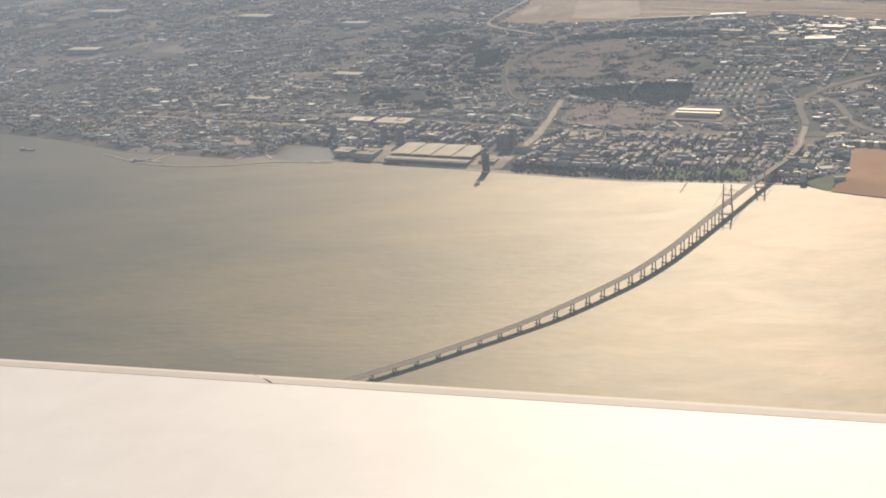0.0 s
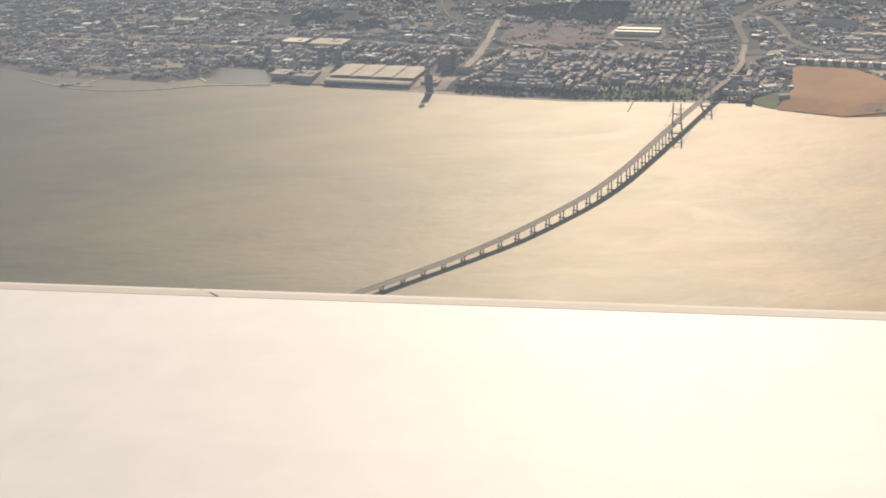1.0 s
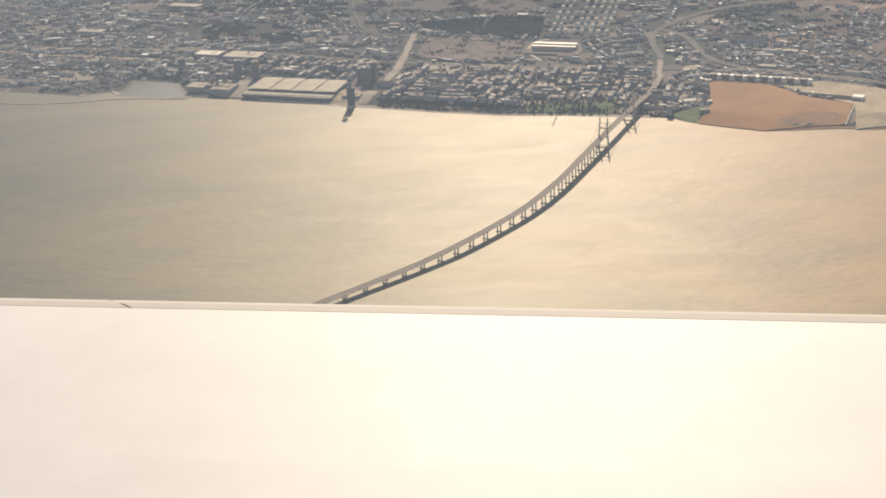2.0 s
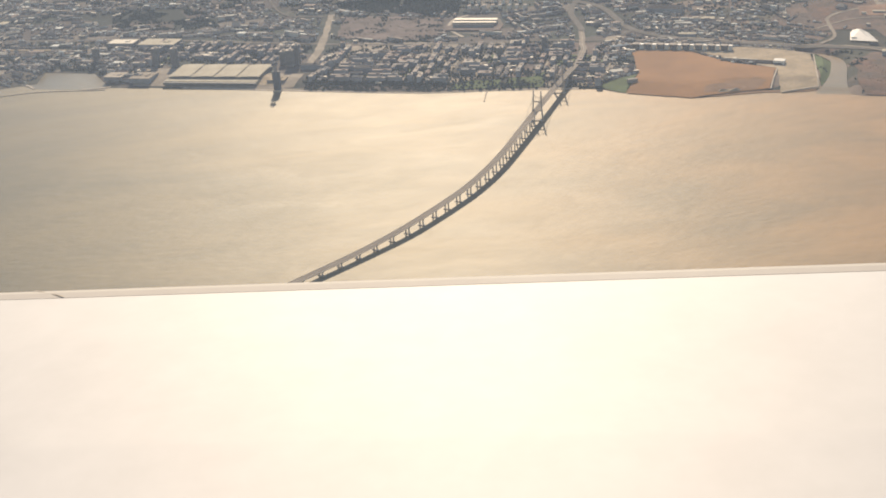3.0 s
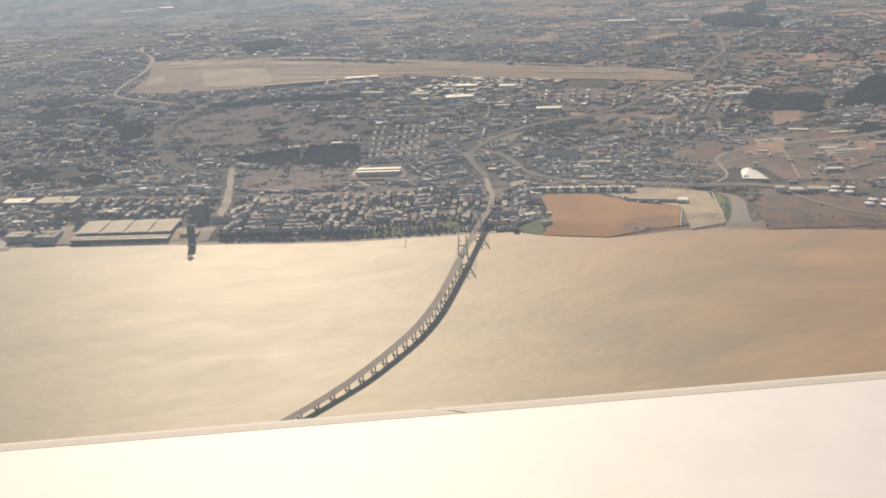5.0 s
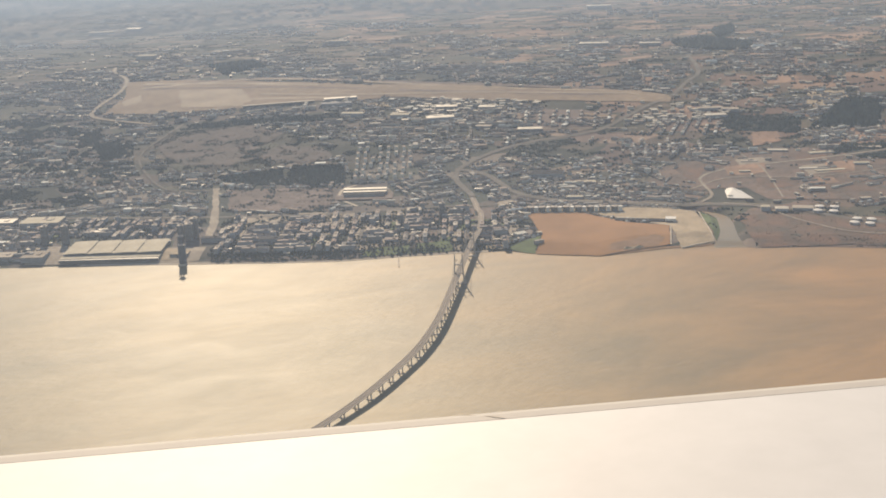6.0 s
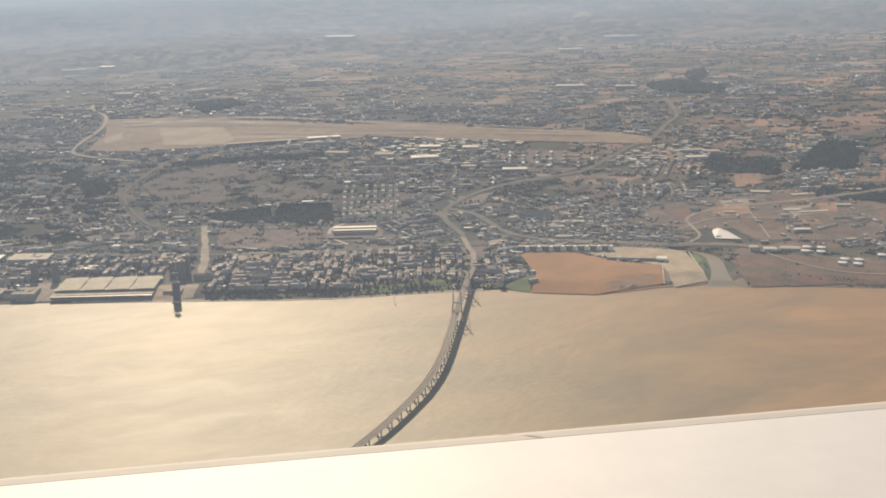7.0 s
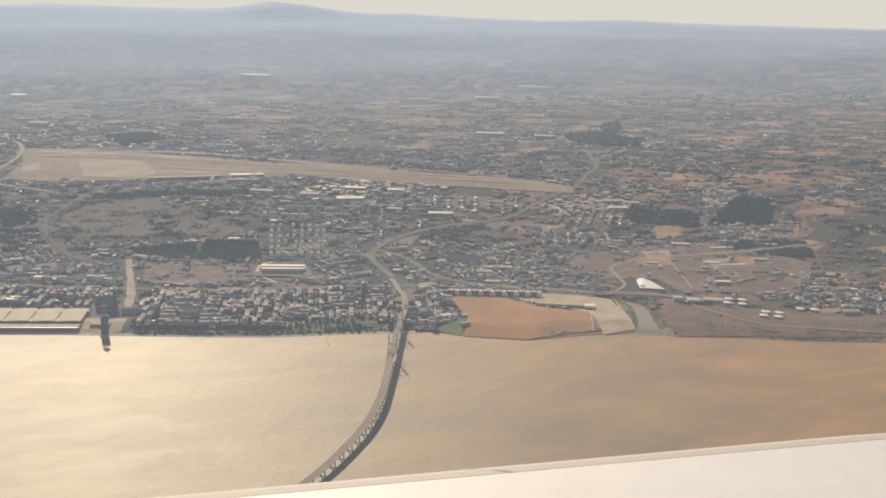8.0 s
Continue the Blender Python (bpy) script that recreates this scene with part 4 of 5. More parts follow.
def storage_tank(x, y, r=3.2):
    s = thing("storage_tank", "squat white cylindrical storage tank", "tank", "white storage tanks beyond the stream")
    s.matrix_basis = pose(x, y, height(x, y))
    g = Geo()
    g.tube((0, 0, -0.3), (0, 0, 2.0), r, r, 18)
    part("shell", g, M_WALL, s)
    g = Geo()
    g.tube((0, 0, 2.0), (0, 0, 2.45), r + 0.05, 0.5, 18)
    part("lid", g, M_TANK, s, "white conical lid")


for x, y in ((436, -84), (444, -90), (428, -92), (436, -99), (436, -123), (443, -129), (428, -130), (435, -137), (466, -126), (474, -132)):
    storage_tank(x, y)

hall = thing("market_hall", "wide market hall under a dark blue-grey sheet roof", "hall")
hall.matrix_basis = pose(308, 90, height(308, 90), 0, 0, -29)
g = Geo()
g.box(0, 0, -1, 27, 14, 4)
part("wall", g, M_WALL, hall)
g = Geo()
g.gable(0, 0, 3, 27, 14, 1.6)
part("roof", g, M_SHEET, hall)


def boundary_wall(pts, label):
    """A low pale wall along a line of corners."""
    line = [q for a, b in zip(pts, pts[1:]) for q in (Vector((*a, 0)).lerp(Vector((*b, 0)), k / 12) for k in range(12))] + [Vector((*pts[-1], 0))]
    g = Geo()
    for i, p in enumerate(line):
        t = (line[min(i + 1, len(line) - 1)] - line[max(i - 1, 0)]).normalized()
        sd = Vector((-t.y, t.x, 0)) * 0.45
        z = height(p.x, p.y)
        for q, dz in ((p - sd, -0.3), (p - sd, 0.85), (p + sd, 0.85), (p + sd, -0.3)):
            g.v.append((q.x, q.y, z + dz))
    for i in range(len(line) - 1):
        for j in range(3):
            g.f.append((4 * i + j, 4 * i + 4 + j, 4 * i + 5 + j, 4 * i + 1 + j))
    g.m = [0] * len(g.f)
    tagged(part("wall", g, M_STONE), label, "wall", kind="structure")


boundary_wall([(262, 9), (319, -14), (349, -36), (357, -52), (328, -114), (303, -115)], "pale boundary wall round the sand platform")
boundary_wall([(299, -108), (320, -74), (300, -41)], "low pale wall between field and sand")
heap = thing("sand_heap", "low pale sand heap on the field's edge", "heap")
heap.matrix_basis = pose(274, -103, height(274, -103) + 0.6, 0, 0, -10)
g = Geo()
g.add([(-8, -2, 0), (-2, -2.6, 0), (5, -1.6, 0), (8, 0.5, 0), (3, 2.2, 0), (-6, 2, 0), (-5, 0, 1.2), (0, -0.3, 0.7), (4, 0.2, 1.4)],
      [(0, 1, 7, 6), (1, 2, 8, 7), (2, 3, 8), (3, 4, 8), (4, 5, 6, 7), (4, 7, 8), (5, 0, 6)])
part("pile", g, M_SAND, heap)

hopper = thing("salt_heap", "bright white triangular heap on a yard", "heap")
hopper.matrix_basis = pose(409, -20, height(409, -20))
g = Geo()
g.add([(4, 20, 0.3), (12, 17, 0.3), (1, -23, 0.3), (-14, -12, 0.3), (4, 8, 1.5), (0, -8, 1.0)],
      [(0, 4, 1), (1, 4, 5, 2), (2, 5, 3), (3, 5, 4, 0), (0, 1, 2, 3)][:4])
part("pile", g, M_TANK, hopper)


# ---- town ----
QUAY = [ab(-100, 0), ab(14, 0), ab(14, 62), ab(-100, 62)]
LAWN = [(203, -63), (232, -54), (214, -81), (206, -71)]
SCHOOL = [(143, 88), (187, 87), (189, 134), (146, 140)]
REEDS = [(350, -140), (364, -104), (378, -78), (395, -78), (418, -92), (445, -118), (531, -172), (526, -235), (413, -182), (380, -160)]
GAP = [(290, -114), (314, -68), (328, -66), (310, -122)]
CLEAR = WOODS + [REEDS, LAWN, GAP, FIELD, SANDS, AIRFIELD, ORCHARD, WOOD, HILL,
         [ab(-100, 0), ab(14, 0), ab(14, 64), ab(-100, 64)],
         [(58, 71), (90, 62), (92, 84), (67, 94)],
         [(143, 88), (187, 87), (189, 134), (146, 140)],
         [(112, -37), (178, -57), (176, -32), (120, -20)],
         [(331, -134), (382, -39), (361, -30), (321, -105)], [(340, -140), (366, -90), (385, -60), (400, -75), (390, -160)]]
ROAD_CELLS = set()
for line, width in ROADS:
    for p in line:
        for dx in (-3, 0, 3):
            for dy in (-3, 0, 3):
                ROAD_CELLS.add((round((p.x + dx) / 4), round((p.y + dy) / 4)))
for p in curve_through(AXIS[:4], 2.0):
    for dx in (-4, 0, 4, 8):
        for dy in (-8, -4, 0, 4):
            ROAD_CELLS.add((round((p.x + dx) / 4), round((p.y + dy) / 4)))


def free(x, y):
    if y < shore(x) + 4 or (round(x / 4), round(y / 4)) in ROAD_CELLS or bed(x, y) < 6:
        return False
    return not any(inside(p, x, y) for p in CLEAR)


rng = random.Random(11)


def block_kind(name, label, w, d, h, roof_kind, court=False):
    b = thing(name, label, "building", "town buildings on the river front")
    wall, roof = Geo(), Geo()
    wings = [(0, 0, w, d)]
    if court:
        wings = [(0, d * 0.36, w, d * 0.28), (-w * 0.4, -d * 0.14, w * 0.2, d * 0.72), (w * 0.4, -d * 0.14, w * 0.2, d * 0.72)]
    for x, y, ww, dd in wings:
        wall.box(x, y, -1.0, ww, dd, h + 1.0)
        for k in range(1, int(h / 0.75)):
            wall.box(x, y, 0.75 * k - 0.06, ww + 0.16, dd + 0.16, 0.1)
        if roof_kind == "gable":
            if ww >= dd:
                roof.gable(x, y, h, ww, dd, 0.3 * dd)
            else:
                roof.gable(x, y, h, dd, ww, 0.3 * ww, math.pi / 2)
        else:
            roof.box(x, y, h, ww + 0.2, dd + 0.2, 0.18)
            roof.box(x + ww * 0.18, y, h + 0.18, ww * 0.22, dd * 0.35, 0.55)
    part("wall", wall, M_WALL, b)
    part("roof", roof, M_ROOF, b)
    return b


KINDS = [block_kind("apartment_block", "mid-rise rendered apartment block with a flat roof", 9.5, 2.8, 3.6, "flat"),
         block_kind("apartment_block", "long apartment slab with a flat grey roof", 13, 2.6, 3.0, "flat"),
         block_kind("courtyard_block", "apartment block round an open courtyard", 10.5, 9, 3.0, "flat", True),
         block_kind("tiled_house_row", "row of houses under a brown tiled roof", 8, 3.0, 1.8, "gable"),
         block_kind("tiled_house", "house with a brown tiled roof", 3.4, 2.8, 1.5, "gable"),
         block_kind("point_block", "small square apartment tower", 3.4, 3.4, 5.2, "flat"),
         block_kind("low_warehouse", "low warehouse with a pale roof", 9, 6, 1.8, "flat")]
spots = []
def block_grounds():
    """Yards, greens and bare lots between the front streets."""
    pick = random.Random(5)
    for b0, b1 in zip(B_EDGES, B_EDGES[1:]):
        for a0, a1 in zip(A_EDGES, A_EDGES[1:]):
            if a1 - a0 > 60:
                continue
            cut = a0 + (a1 - a0) * pick.uniform(0.3, 0.7)
            for p, q in ((a0 + 1.3, cut - 0.4), (cut + 0.4, a1 - 1.3)):
                corners = [ab(p, b0 + 1.3), ab(q, b0 + 1.3), ab(q, b1 - 1.3), ab(p, b1 - 1.3)]
                kind = pick.random()
                if all(y > shore(x) + 4 for x, y in corners) and kind < 0.8 and q - p > 3:
                    mat, text = ((M_LANE, "pale dusty yard between apartment blocks"), (M_BROWN, "bare brown lot between apartment blocks"),
                                 (M_LAWN, "green courtyard between apartment blocks"))[0 if kind < 0.34 else 1 if kind < 0.62 else 2]
                    sheet("yard", corners, mat, text, "yard", 0.18, 1, 0.6)


A_EDGES = [-128, -103, 16, 30, 56, 84, 112, 140, 166, 192, 214]
B_EDGES = [20, 34, 62, 92, 124]
block_grounds()
SIZE = ((9.5, 2.8), (13, 2.6), (10.5, 9), (8, 3.0), (3.4, 2.8), (3.4, 3.4), (9, 6))
for b0, b1 in zip(B_EDGES, B_EDGES[1:]):
    for a0, a1 in zip(A_EDGES, A_EDGES[1:]):
        if (a0, a1) == (-103, 16) and b0 < 60:
            continue
        flavour, turned = rng.random(), rng.random() < 0.45
        u0, u1, v0, v1 = (b0, b1, a0, a1) if turned else (a0, a1, b0, b1)

        def place(u, v):
            return ab(v, u) if turned else ab(u, v)

        v = v0 + 1.6
        while v < v1 - 3:
            row = rng.choice((3.2, 3.4, 9.2)) if v < v1 - 10 else 3.2
            u = u0 + 1.4
            while u < u1 - 4.9:
                fits = [k for k in range(7) if SIZE[k][0] < u1 - 1.2 - u and SIZE[k][1] < row + 0.4]
                k = rng.choices(fits, [(5, 4, 7, 4, 4 + 6 * flavour, 1.5, 1.5)[k] for k in fits])[0]
                w, d = SIZE[k]
                x, y = place(u + w / 2, v + row / 2)
                if all(free(*place(u + w * f, v + row / 2)) for f in (0.05, 0.5, 0.95)) and rng.random() < 0.94:
                    spots.append((k, x, y, SHORE_ANG + (math.pi / 2 if turned else 0) + rng.uniform(-0.06, 0.06)))
                u += w + rng.uniform(0.5, 2.0)
            v += row + rng.uniform(1.4, 2.6)
rng.shuffle(spots)
used = set()
for k, x, y, ang in spots[:430]:
    m = pose(x, y, height(x, y), 0, 0, math.degrees(ang))
    if k not in used:
        used.add(k)
        KINDS[k].matrix_basis = m
    else:
        copy_thing(KINDS[k], m)
for k, ob in enumerate(KINDS):
    if k not in used:
        x, y = ab(-115 - 8 * k, 140)
        ob.matrix_basis = pose(x, y, height(x, y), 0, 0, math.degrees(SHORE_ANG))

# white slab blocks of the housing estate
slab = thing("housing_slab", "white slab block of a housing estate", "building", "housing estate in rows")
g = Geo()
g.box(0, 0, -0.8, 2.5, 5.6, 3.7)
part("wall", g, M_TANK, slab)
g = Geo()
g.box(0, 0, 2.9, 2.7, 5.8, 0.2)
part("roof", g, M_ROOF, slab)
first = True
for r in range(6):
    for c in range(8):
        x = 170 + 5.9 * c + 5.8 * r + rng.uniform(-0.8, 0.8)
        y = 157 - 2.5 * c + 15 * r + rng.uniform(-1.5, 1.5)
        if rng.random() < 0.12:
            continue
        m = pose(x, y, height(x, y), 0, 0, -22 + rng.uniform(-5, 5))
        if first:
            slab.matrix_basis, first = m, False
        else:
            copy_thing(slab, m)
CLEAR.append([(164, 150), (218, 132), (246, 229), (190, 246)])


def big_shed(x, y, w, d, h, ang, mat, label):
    b = thing("warehouse", label, "warehouse", "white sheds scattered over the land")
    b.matrix_basis = pose(x, y, height(x, y), 0, 0, ang)
    g = Geo()
    g.box(0, 0, -2, w, d, h + 2)
    part("wall", g, M_WALL, b)
    g = Geo()
    g.gable(0, 0, h, w, d, h * 0.14)
    part("roof", g, mat, b)


for x, y, w, d, h in ((113, 834, 24, 15, 5), (368, 828, 26, 14, 6), (673, 1601, 60, 26, 9), (102, 1211, 36, 18, 5), (155, 1230, 24, 14, 5), (424, -81, 14, 8, 2.2),
                      (409, -77, 9, 7, 2.6), (401, -69, 6, 6, 3.0), (299, 25, 12, 5, 1.8), (325, 56, 16, 7, 2), (246, 79, 9, 3.5, 1.8), (506, 58, 16, 6, 1.2), (576, 30, 20, 7, 1.2),
                      (533, 36, 22, 6, 1.0), (500, 4, 22, 5, 0.9), (508, -6, 24, 5, 0.9), (468, 44, 14, 4, 0.9), (448, 22, 9, 4, 1.4), (540, -4, 12, 5, 1.6), (480, -80, 8, 4, 1.5), (354, 213, 22, 10, 2.5), (321, 241, 14, 8, 2.5), (297, 287, 26, 12, 3), (267, 314, 18, 10, 3), (317, 319, 20, 11, 3), (350, 298, 16, 9, 3),
                      (229, 341, 22, 9, 3), (520, 169, 20, 10, 2.5), (543, 179, 16, 9, 2.5), (528, 191, 22, 8, 2.5), (887, 1046, 40, 20, 6), (1095, 1223, 60, 24, 8),
                      (629, 594, 36, 14, 4), (683, 550, 26, 12, 4), (-321, 338, 18, 9, 2.5), (-206, 273, 24, 10, 2.5), (-130, 329, 30, 12, 3), (-452, 539, 40, 16, 4),
                      (-270, 608, 44, 18, 5), (-144, 526, 30, 14, 4), (-481, 727, 50, 20, 5)):
    big_shed(x, y, w, d, h, -25 + rng.uniform(-12, 12), rng.choice((M_WHITE, M_PAVE, M_CREAM)), "large shed with a white sheet roof")
# sheds added where the sun sparkles; their roofs carry the glint as colour
for dx, dy in ((0, 0), (4, -6), (9, -2), (13, -7), (17, -3), (-4, 4), (21, -10), (12, 6), (26, -7)):
    b = thing("small_shed", "small shed with a near-white roof standing in for a sun glint", "shed", "gleaming sheds on scrubland")
    b.matrix_basis = pose(344 + dx, 66 + dy * 1.3, height(344 + dx, 66 + dy * 1.3), 0, 0, -20)
    g = Geo()
    g.box(0, 0, -0.5, 1.7, 1.2, 1.6)
    part("wall", g, M_WALL, b)
    g = Geo()
    g.gable(0, 0, 1.1, 1.9, 1.4, 0.5)
    part("roof", g, M_GLINT, b)
terminal = thing("terminal", "long white airport terminal at the airfield's edge", "terminal")
terminal.matrix_basis = pose(176, 416, height(176, 416), 0, 0, -6)
g = Geo()
g.box(0, 0, -1, 70, 5, 3.2)
part("wall", g, M_DARK, terminal)
g = Geo()
g.box(0, 0, 2.2, 72, 6, 0.5)
part("roof", g, M_PAVE, terminal)
for k in range(6):
    g = Geo()
    g.box(-30 + 12 * k, 6.5, 0.4, 2.0, 6, 1.2)
    part("pier", g, M_CONC, terminal)


pavilion(237, 405, 33, 8, 2.4, -0.12, M_WHITE, "white-roofed hangar beside the terminal", "hangar", "hangar")
pavilion(227, 387, 30, 9, 2.4, -0.28, M_SLATE, "hangar with a dull blue roof", "hangar", "hangar")
pavilion(98, 28, 9, 9, 2.6, SHORE_ANG, M_SLATE, "broad building under a dark blue-grey roof", "building", "rotunda")
for x, y, w, d in ((80, 60, 15, 6), (66, 22, 17, 7), (30, 44, 14, 5)):
    pavilion(x, y, w, d, 3.4, SHORE_ANG, M_SHEET, "long block under a dark grey roof", "building", "dark_roofed_block")
GROVES = [[(-82, 511), (20, 436), (22, 341), (8, 259), (-19, 240), (-93, 334)], [(-110, 275), (-34, 240), (-25, 187), (-110, 212)]]
REDLAND = [(399, 66), (471, 70), (535, 54), (560, 10), (575, -30), (497, -92), (440, -58), (421, -47), (425, -12), (384, 0), (362, 29)]
SCRUB = [(300, 20), (345, -8), (365, 25), (400, 66), (380, 85), (330, 60)]


def town_stuff():
    g = Geo()
    n = 0
    while n < 27000:
        r = 760 + 1250 * rng.random() ** 1.25
        az = rng.uniform(-0.42, 0.80)
        x, y = -70 + r * math.sin(az), -800 + r * math.cos(az)
        dens = noise.noise((x / 95, y / 95, 2.0)) + 0.35 * noise.noise((x / 30, y / 30, 5.0))
        right = ease(250, 420, x) * (1 - ease(200, 420, y))
        if dens < -0.33 + 0.42 * right + 0.6 * ease(1150, 1800, r) or not free(x, y) or (y < shore(x) + 12):
            continue
        if rng.random() < 0.72 and (inside(GROVES[0], x, y) or inside(GROVES[1], x, y)):
            continue
        if rng.random() < 0.8 and (inside(REDLAND, x, y) or inside(SCRUB, x, y)):
            continue
        bb = x * 0.390 + y * 0.921
        if -130 < x * 0.921 - y * 0.390 < 214 and bb < 128:
            continue
        ang = SHORE_ANG + 0.9 * round(2 * noise.noise((x / 160, y / 160, 9.0))) / 2 + (math.pi / 2 if rng.random() < 0.25 else 0) + rng.uniform(-0.12, 0.12)
        grow = 1 + 0.9 * ease(1000, 2000, r)
        big = rng.random()
        if big < 0.70:
            row, w, d, h = rng.randint(2, 7), rng.uniform(1.4, 2.8), rng.uniform(1.2, 2.0), rng.uniform(0.8, 1.6)
        elif big < 0.93:
            row, w, d, h = rng.randint(1, 3), rng.uniform(3.5, 7), rng.uniform(1.6, 2.4), rng.uniform(1.2, 3.0)
        else:
            row, w, d, h = 1, rng.uniform(5, 11), rng.uniform(3, 6), rng.uniform(1.4, 2.4)
        # the share of faded far-roof tones grows with range
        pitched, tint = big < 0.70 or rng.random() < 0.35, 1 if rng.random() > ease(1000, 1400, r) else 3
        run = 0.0
        for _ in range(row):
            ww, dd, hh = w * grow * rng.uniform(0.8, 1.2), d * grow, h * rng.uniform(0.9, 1.15)
            px, py = x + math.cos(ang) * run, y + math.sin(ang) * run
            run += ww * 1.04 + (rng.uniform(0.5, 2.0) if rng.random() < 0.3 else 0)
            if run > ww * 1.1 and not free(px, py):
                break
            z = height(px, py)
            g.box(px, py, z - 1, ww, dd, hh + 1, ang, 0, top=False)
            if pitched:
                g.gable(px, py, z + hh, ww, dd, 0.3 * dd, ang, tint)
            else:
                g.box(px, py, z + hh, ww + 0.2, dd + 0.2, 0.2, ang, tint)
            n += 1
    for (x0, x1, y0, y1), count in (((290, 420, 285, 365), 130), ((455, 560, 165, 225), 70), ((560, 720, 180, 300), 60)):
        for _ in range(count):
            x, y = rng.uniform(x0, x1), rng.uniform(y0, y1)
            if free(x, y):
                w, d, h = rng.uniform(2.5, 7), rng.uniform(2, 4), rng.uniform(1.2, 2.2)
                z, ang = height(x, y), SHORE_ANG + rng.uniform(-0.3, 0.3)
                g.box(x, y, z - 1, w, d, h + 1, ang, 0, top=False)
                g.box(x, y, z + h, w + 0.2, d + 0.2, 0.25, ang, 2)
    # works and depots below the airfield
    for q, count in (([(270, 345), (360, 330), (400, 300), (350, 245), (300, 240), (262, 290)], 75), ([(438, 200), (478, 205), (500, 180), (462, 158), (440, 172)], 34)):
        xs, ys = [p[0] for p in q], [p[1] for p in q]
        for _ in range(count):
            x, y = rng.uniform(min(xs), max(xs)), rng.uniform(min(ys), max(ys))
            if inside(q, x, y) and free(x, y):
                z, ang = height(x, y), SHORE_ANG + rng.uniform(-0.15, 0.15)
                w, d, h = rng.uniform(3, 9), rng.uniform(2, 5), rng.uniform(1.2, 2.0)
                g.box(x, y, z - 1, w, d, h + 1, ang, 0, top=False)
                g.box(x, y, z + h, w + 0.2, d + 0.2, 0.25, ang, 2 if rng.random() < 0.55 else 1)
    # small buildings round the motorway ramps
    for q, count in (([(192, -46), (246, -4), (262, 28), (256, 70), (238, 62), (214, 8)], 420), ([(246, 75), (268, 60), (300, 22), (345, -8), (385, 40), (370, 110), (300, 150), (262, 140)], 750)):
        xs, ys = [p[0] for p in q], [p[1] for p in q]
        for _ in range(count):
            x, y = rng.uniform(min(xs), max(xs)), rng.uniform(min(ys), max(ys))
            if inside(q, x, y) and free(x, y) and noise.noise((x / 20, y / 20, 41.0)) > -0.2:
                w, d, h = rng.uniform(1.4, 4.5), rng.uniform(1.2, 2.6), rng.uniform(0.8, 2.0)
                z, ang = height(x, y), SHORE_ANG + rng.uniform(-0.4, 0.4)
                g.box(x, y, z - 1, w, d, h + 1, ang, 0, top=False)
                if rng.random() < 0.6:
                    g.gable(x, y, z + h, w, d, 0.3 * d, ang, 1)
                else:
                    g.box(x, y, z + h, w + 0.15, d + 0.15, 0.2, ang, 1 if rng.random() < 0.8 else 2)
    # pale sheds, canopies and gables scattered through the town
    k = 0
    while k < 1700:
        r, az = 780 + 1000 * rng.random() ** 1.4, rng.uniform(-0.42, 0.80)
        x, y = -70 + r * math.sin(az), -800 + r * math.cos(az)
        k += 1
        if not free(x, y) or y < shore(x) + 10:
            continue
        grow = 1 + 0.8 * ease(1000, 1700, r)
        w, d, h = rng.uniform(1.6, 6.0) * grow, rng.uniform(1.0, 1.8) * grow, rng.uniform(1.2, 2.2)
        z, ang = height(x, y), SHORE_ANG + rng.uniform(-0.4, 0.4) + (math.pi / 2 if rng.random() < 0.3 else 0)
        g.box(x, y, z - 1, w, d, h + 1, ang, 0, top=False)
        g.box(x, y, z + h, w + 0.2, d + 0.2, 0.2, ang, 2)
    # houses of the upstream shore
    for _ in range(900):
        x, y = rng.uniform(-470, -95), rng.uniform(105, 360)
        if inside([(-470, 270), (-300, 160), (-150, 122), (-125, 112), (-95, 185), (-300, 270), (-440, 360)], x, y) and free(x, y):
            w, d, h = rng.uniform(1.4, 5), rng.uniform(1.3, 2.6), rng.uniform(0.8, 2.2)
            z, ang = height(x, y), SHORE_ANG + rng.uniform(-0.3, 0.3)
            g.box(x, y, z - 1, w, d, h + 1, ang, 0, top=False)
            g.gable(x, y, z + h, w, d, 0.3 * d, ang, 1)
    # terraces in parallel rows
    for q, rows, gap in (([(347, 223), (423, 182), (455, 234), (373, 274)], 7, 0.25), ([(434, 152), (501, 116), (531, 155), (470, 188)], 8, 0.3), ([(395, 95), (455, 80), (470, 110), (415, 125)], 5, 0.3)):
        c = [Vector((*p, 0)) for p in q]
        for i in range(rows):
            for k in range(5):
                u, v = (i + 0.5) / rows, (k + 0.5) / 5
                p = c[0].lerp(c[1], u).lerp(c[3].lerp(c[2], u), v)
                if rng.random() < gap * 0.5 or not free(p.x, p.y):
                    continue
                way = c[0].lerp(c[1], u) - c[3].lerp(c[2], u)
                ang, w = math.atan2(way.y, way.x), way.length / 5 * rng.uniform(0.75, 0.95)
                z = height(p.x, p.y)
                g.box(p.x, p.y, z - 1, w, 2.6, 2.3, ang, 0, top=False)
                g.gable(p.x, p.y, z + 1.3, w, 2.6, 0.7, ang, 1)
    for _ in range(2600):
        r = 1900 + 1800 * rng.random() ** 1.2
        az = rng.uniform(-0.42, 0.80)
        x, y = -70 + r * math.sin(az), -800 + r * math.cos(az)
        if noise.noise((x / 300, y / 300, 3.0)) < -0.05:
            continue
        w, d, h = rng.uniform(4, 16), rng.uniform(4, 9), rng.uniform(2, 5)
        ang = rng.uniform(0, 3.14)
        z = height(x, y)
        g.box(x, y, z - 3, w, d, h + 3, ang, 0, top=False)
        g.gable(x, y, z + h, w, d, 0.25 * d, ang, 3)
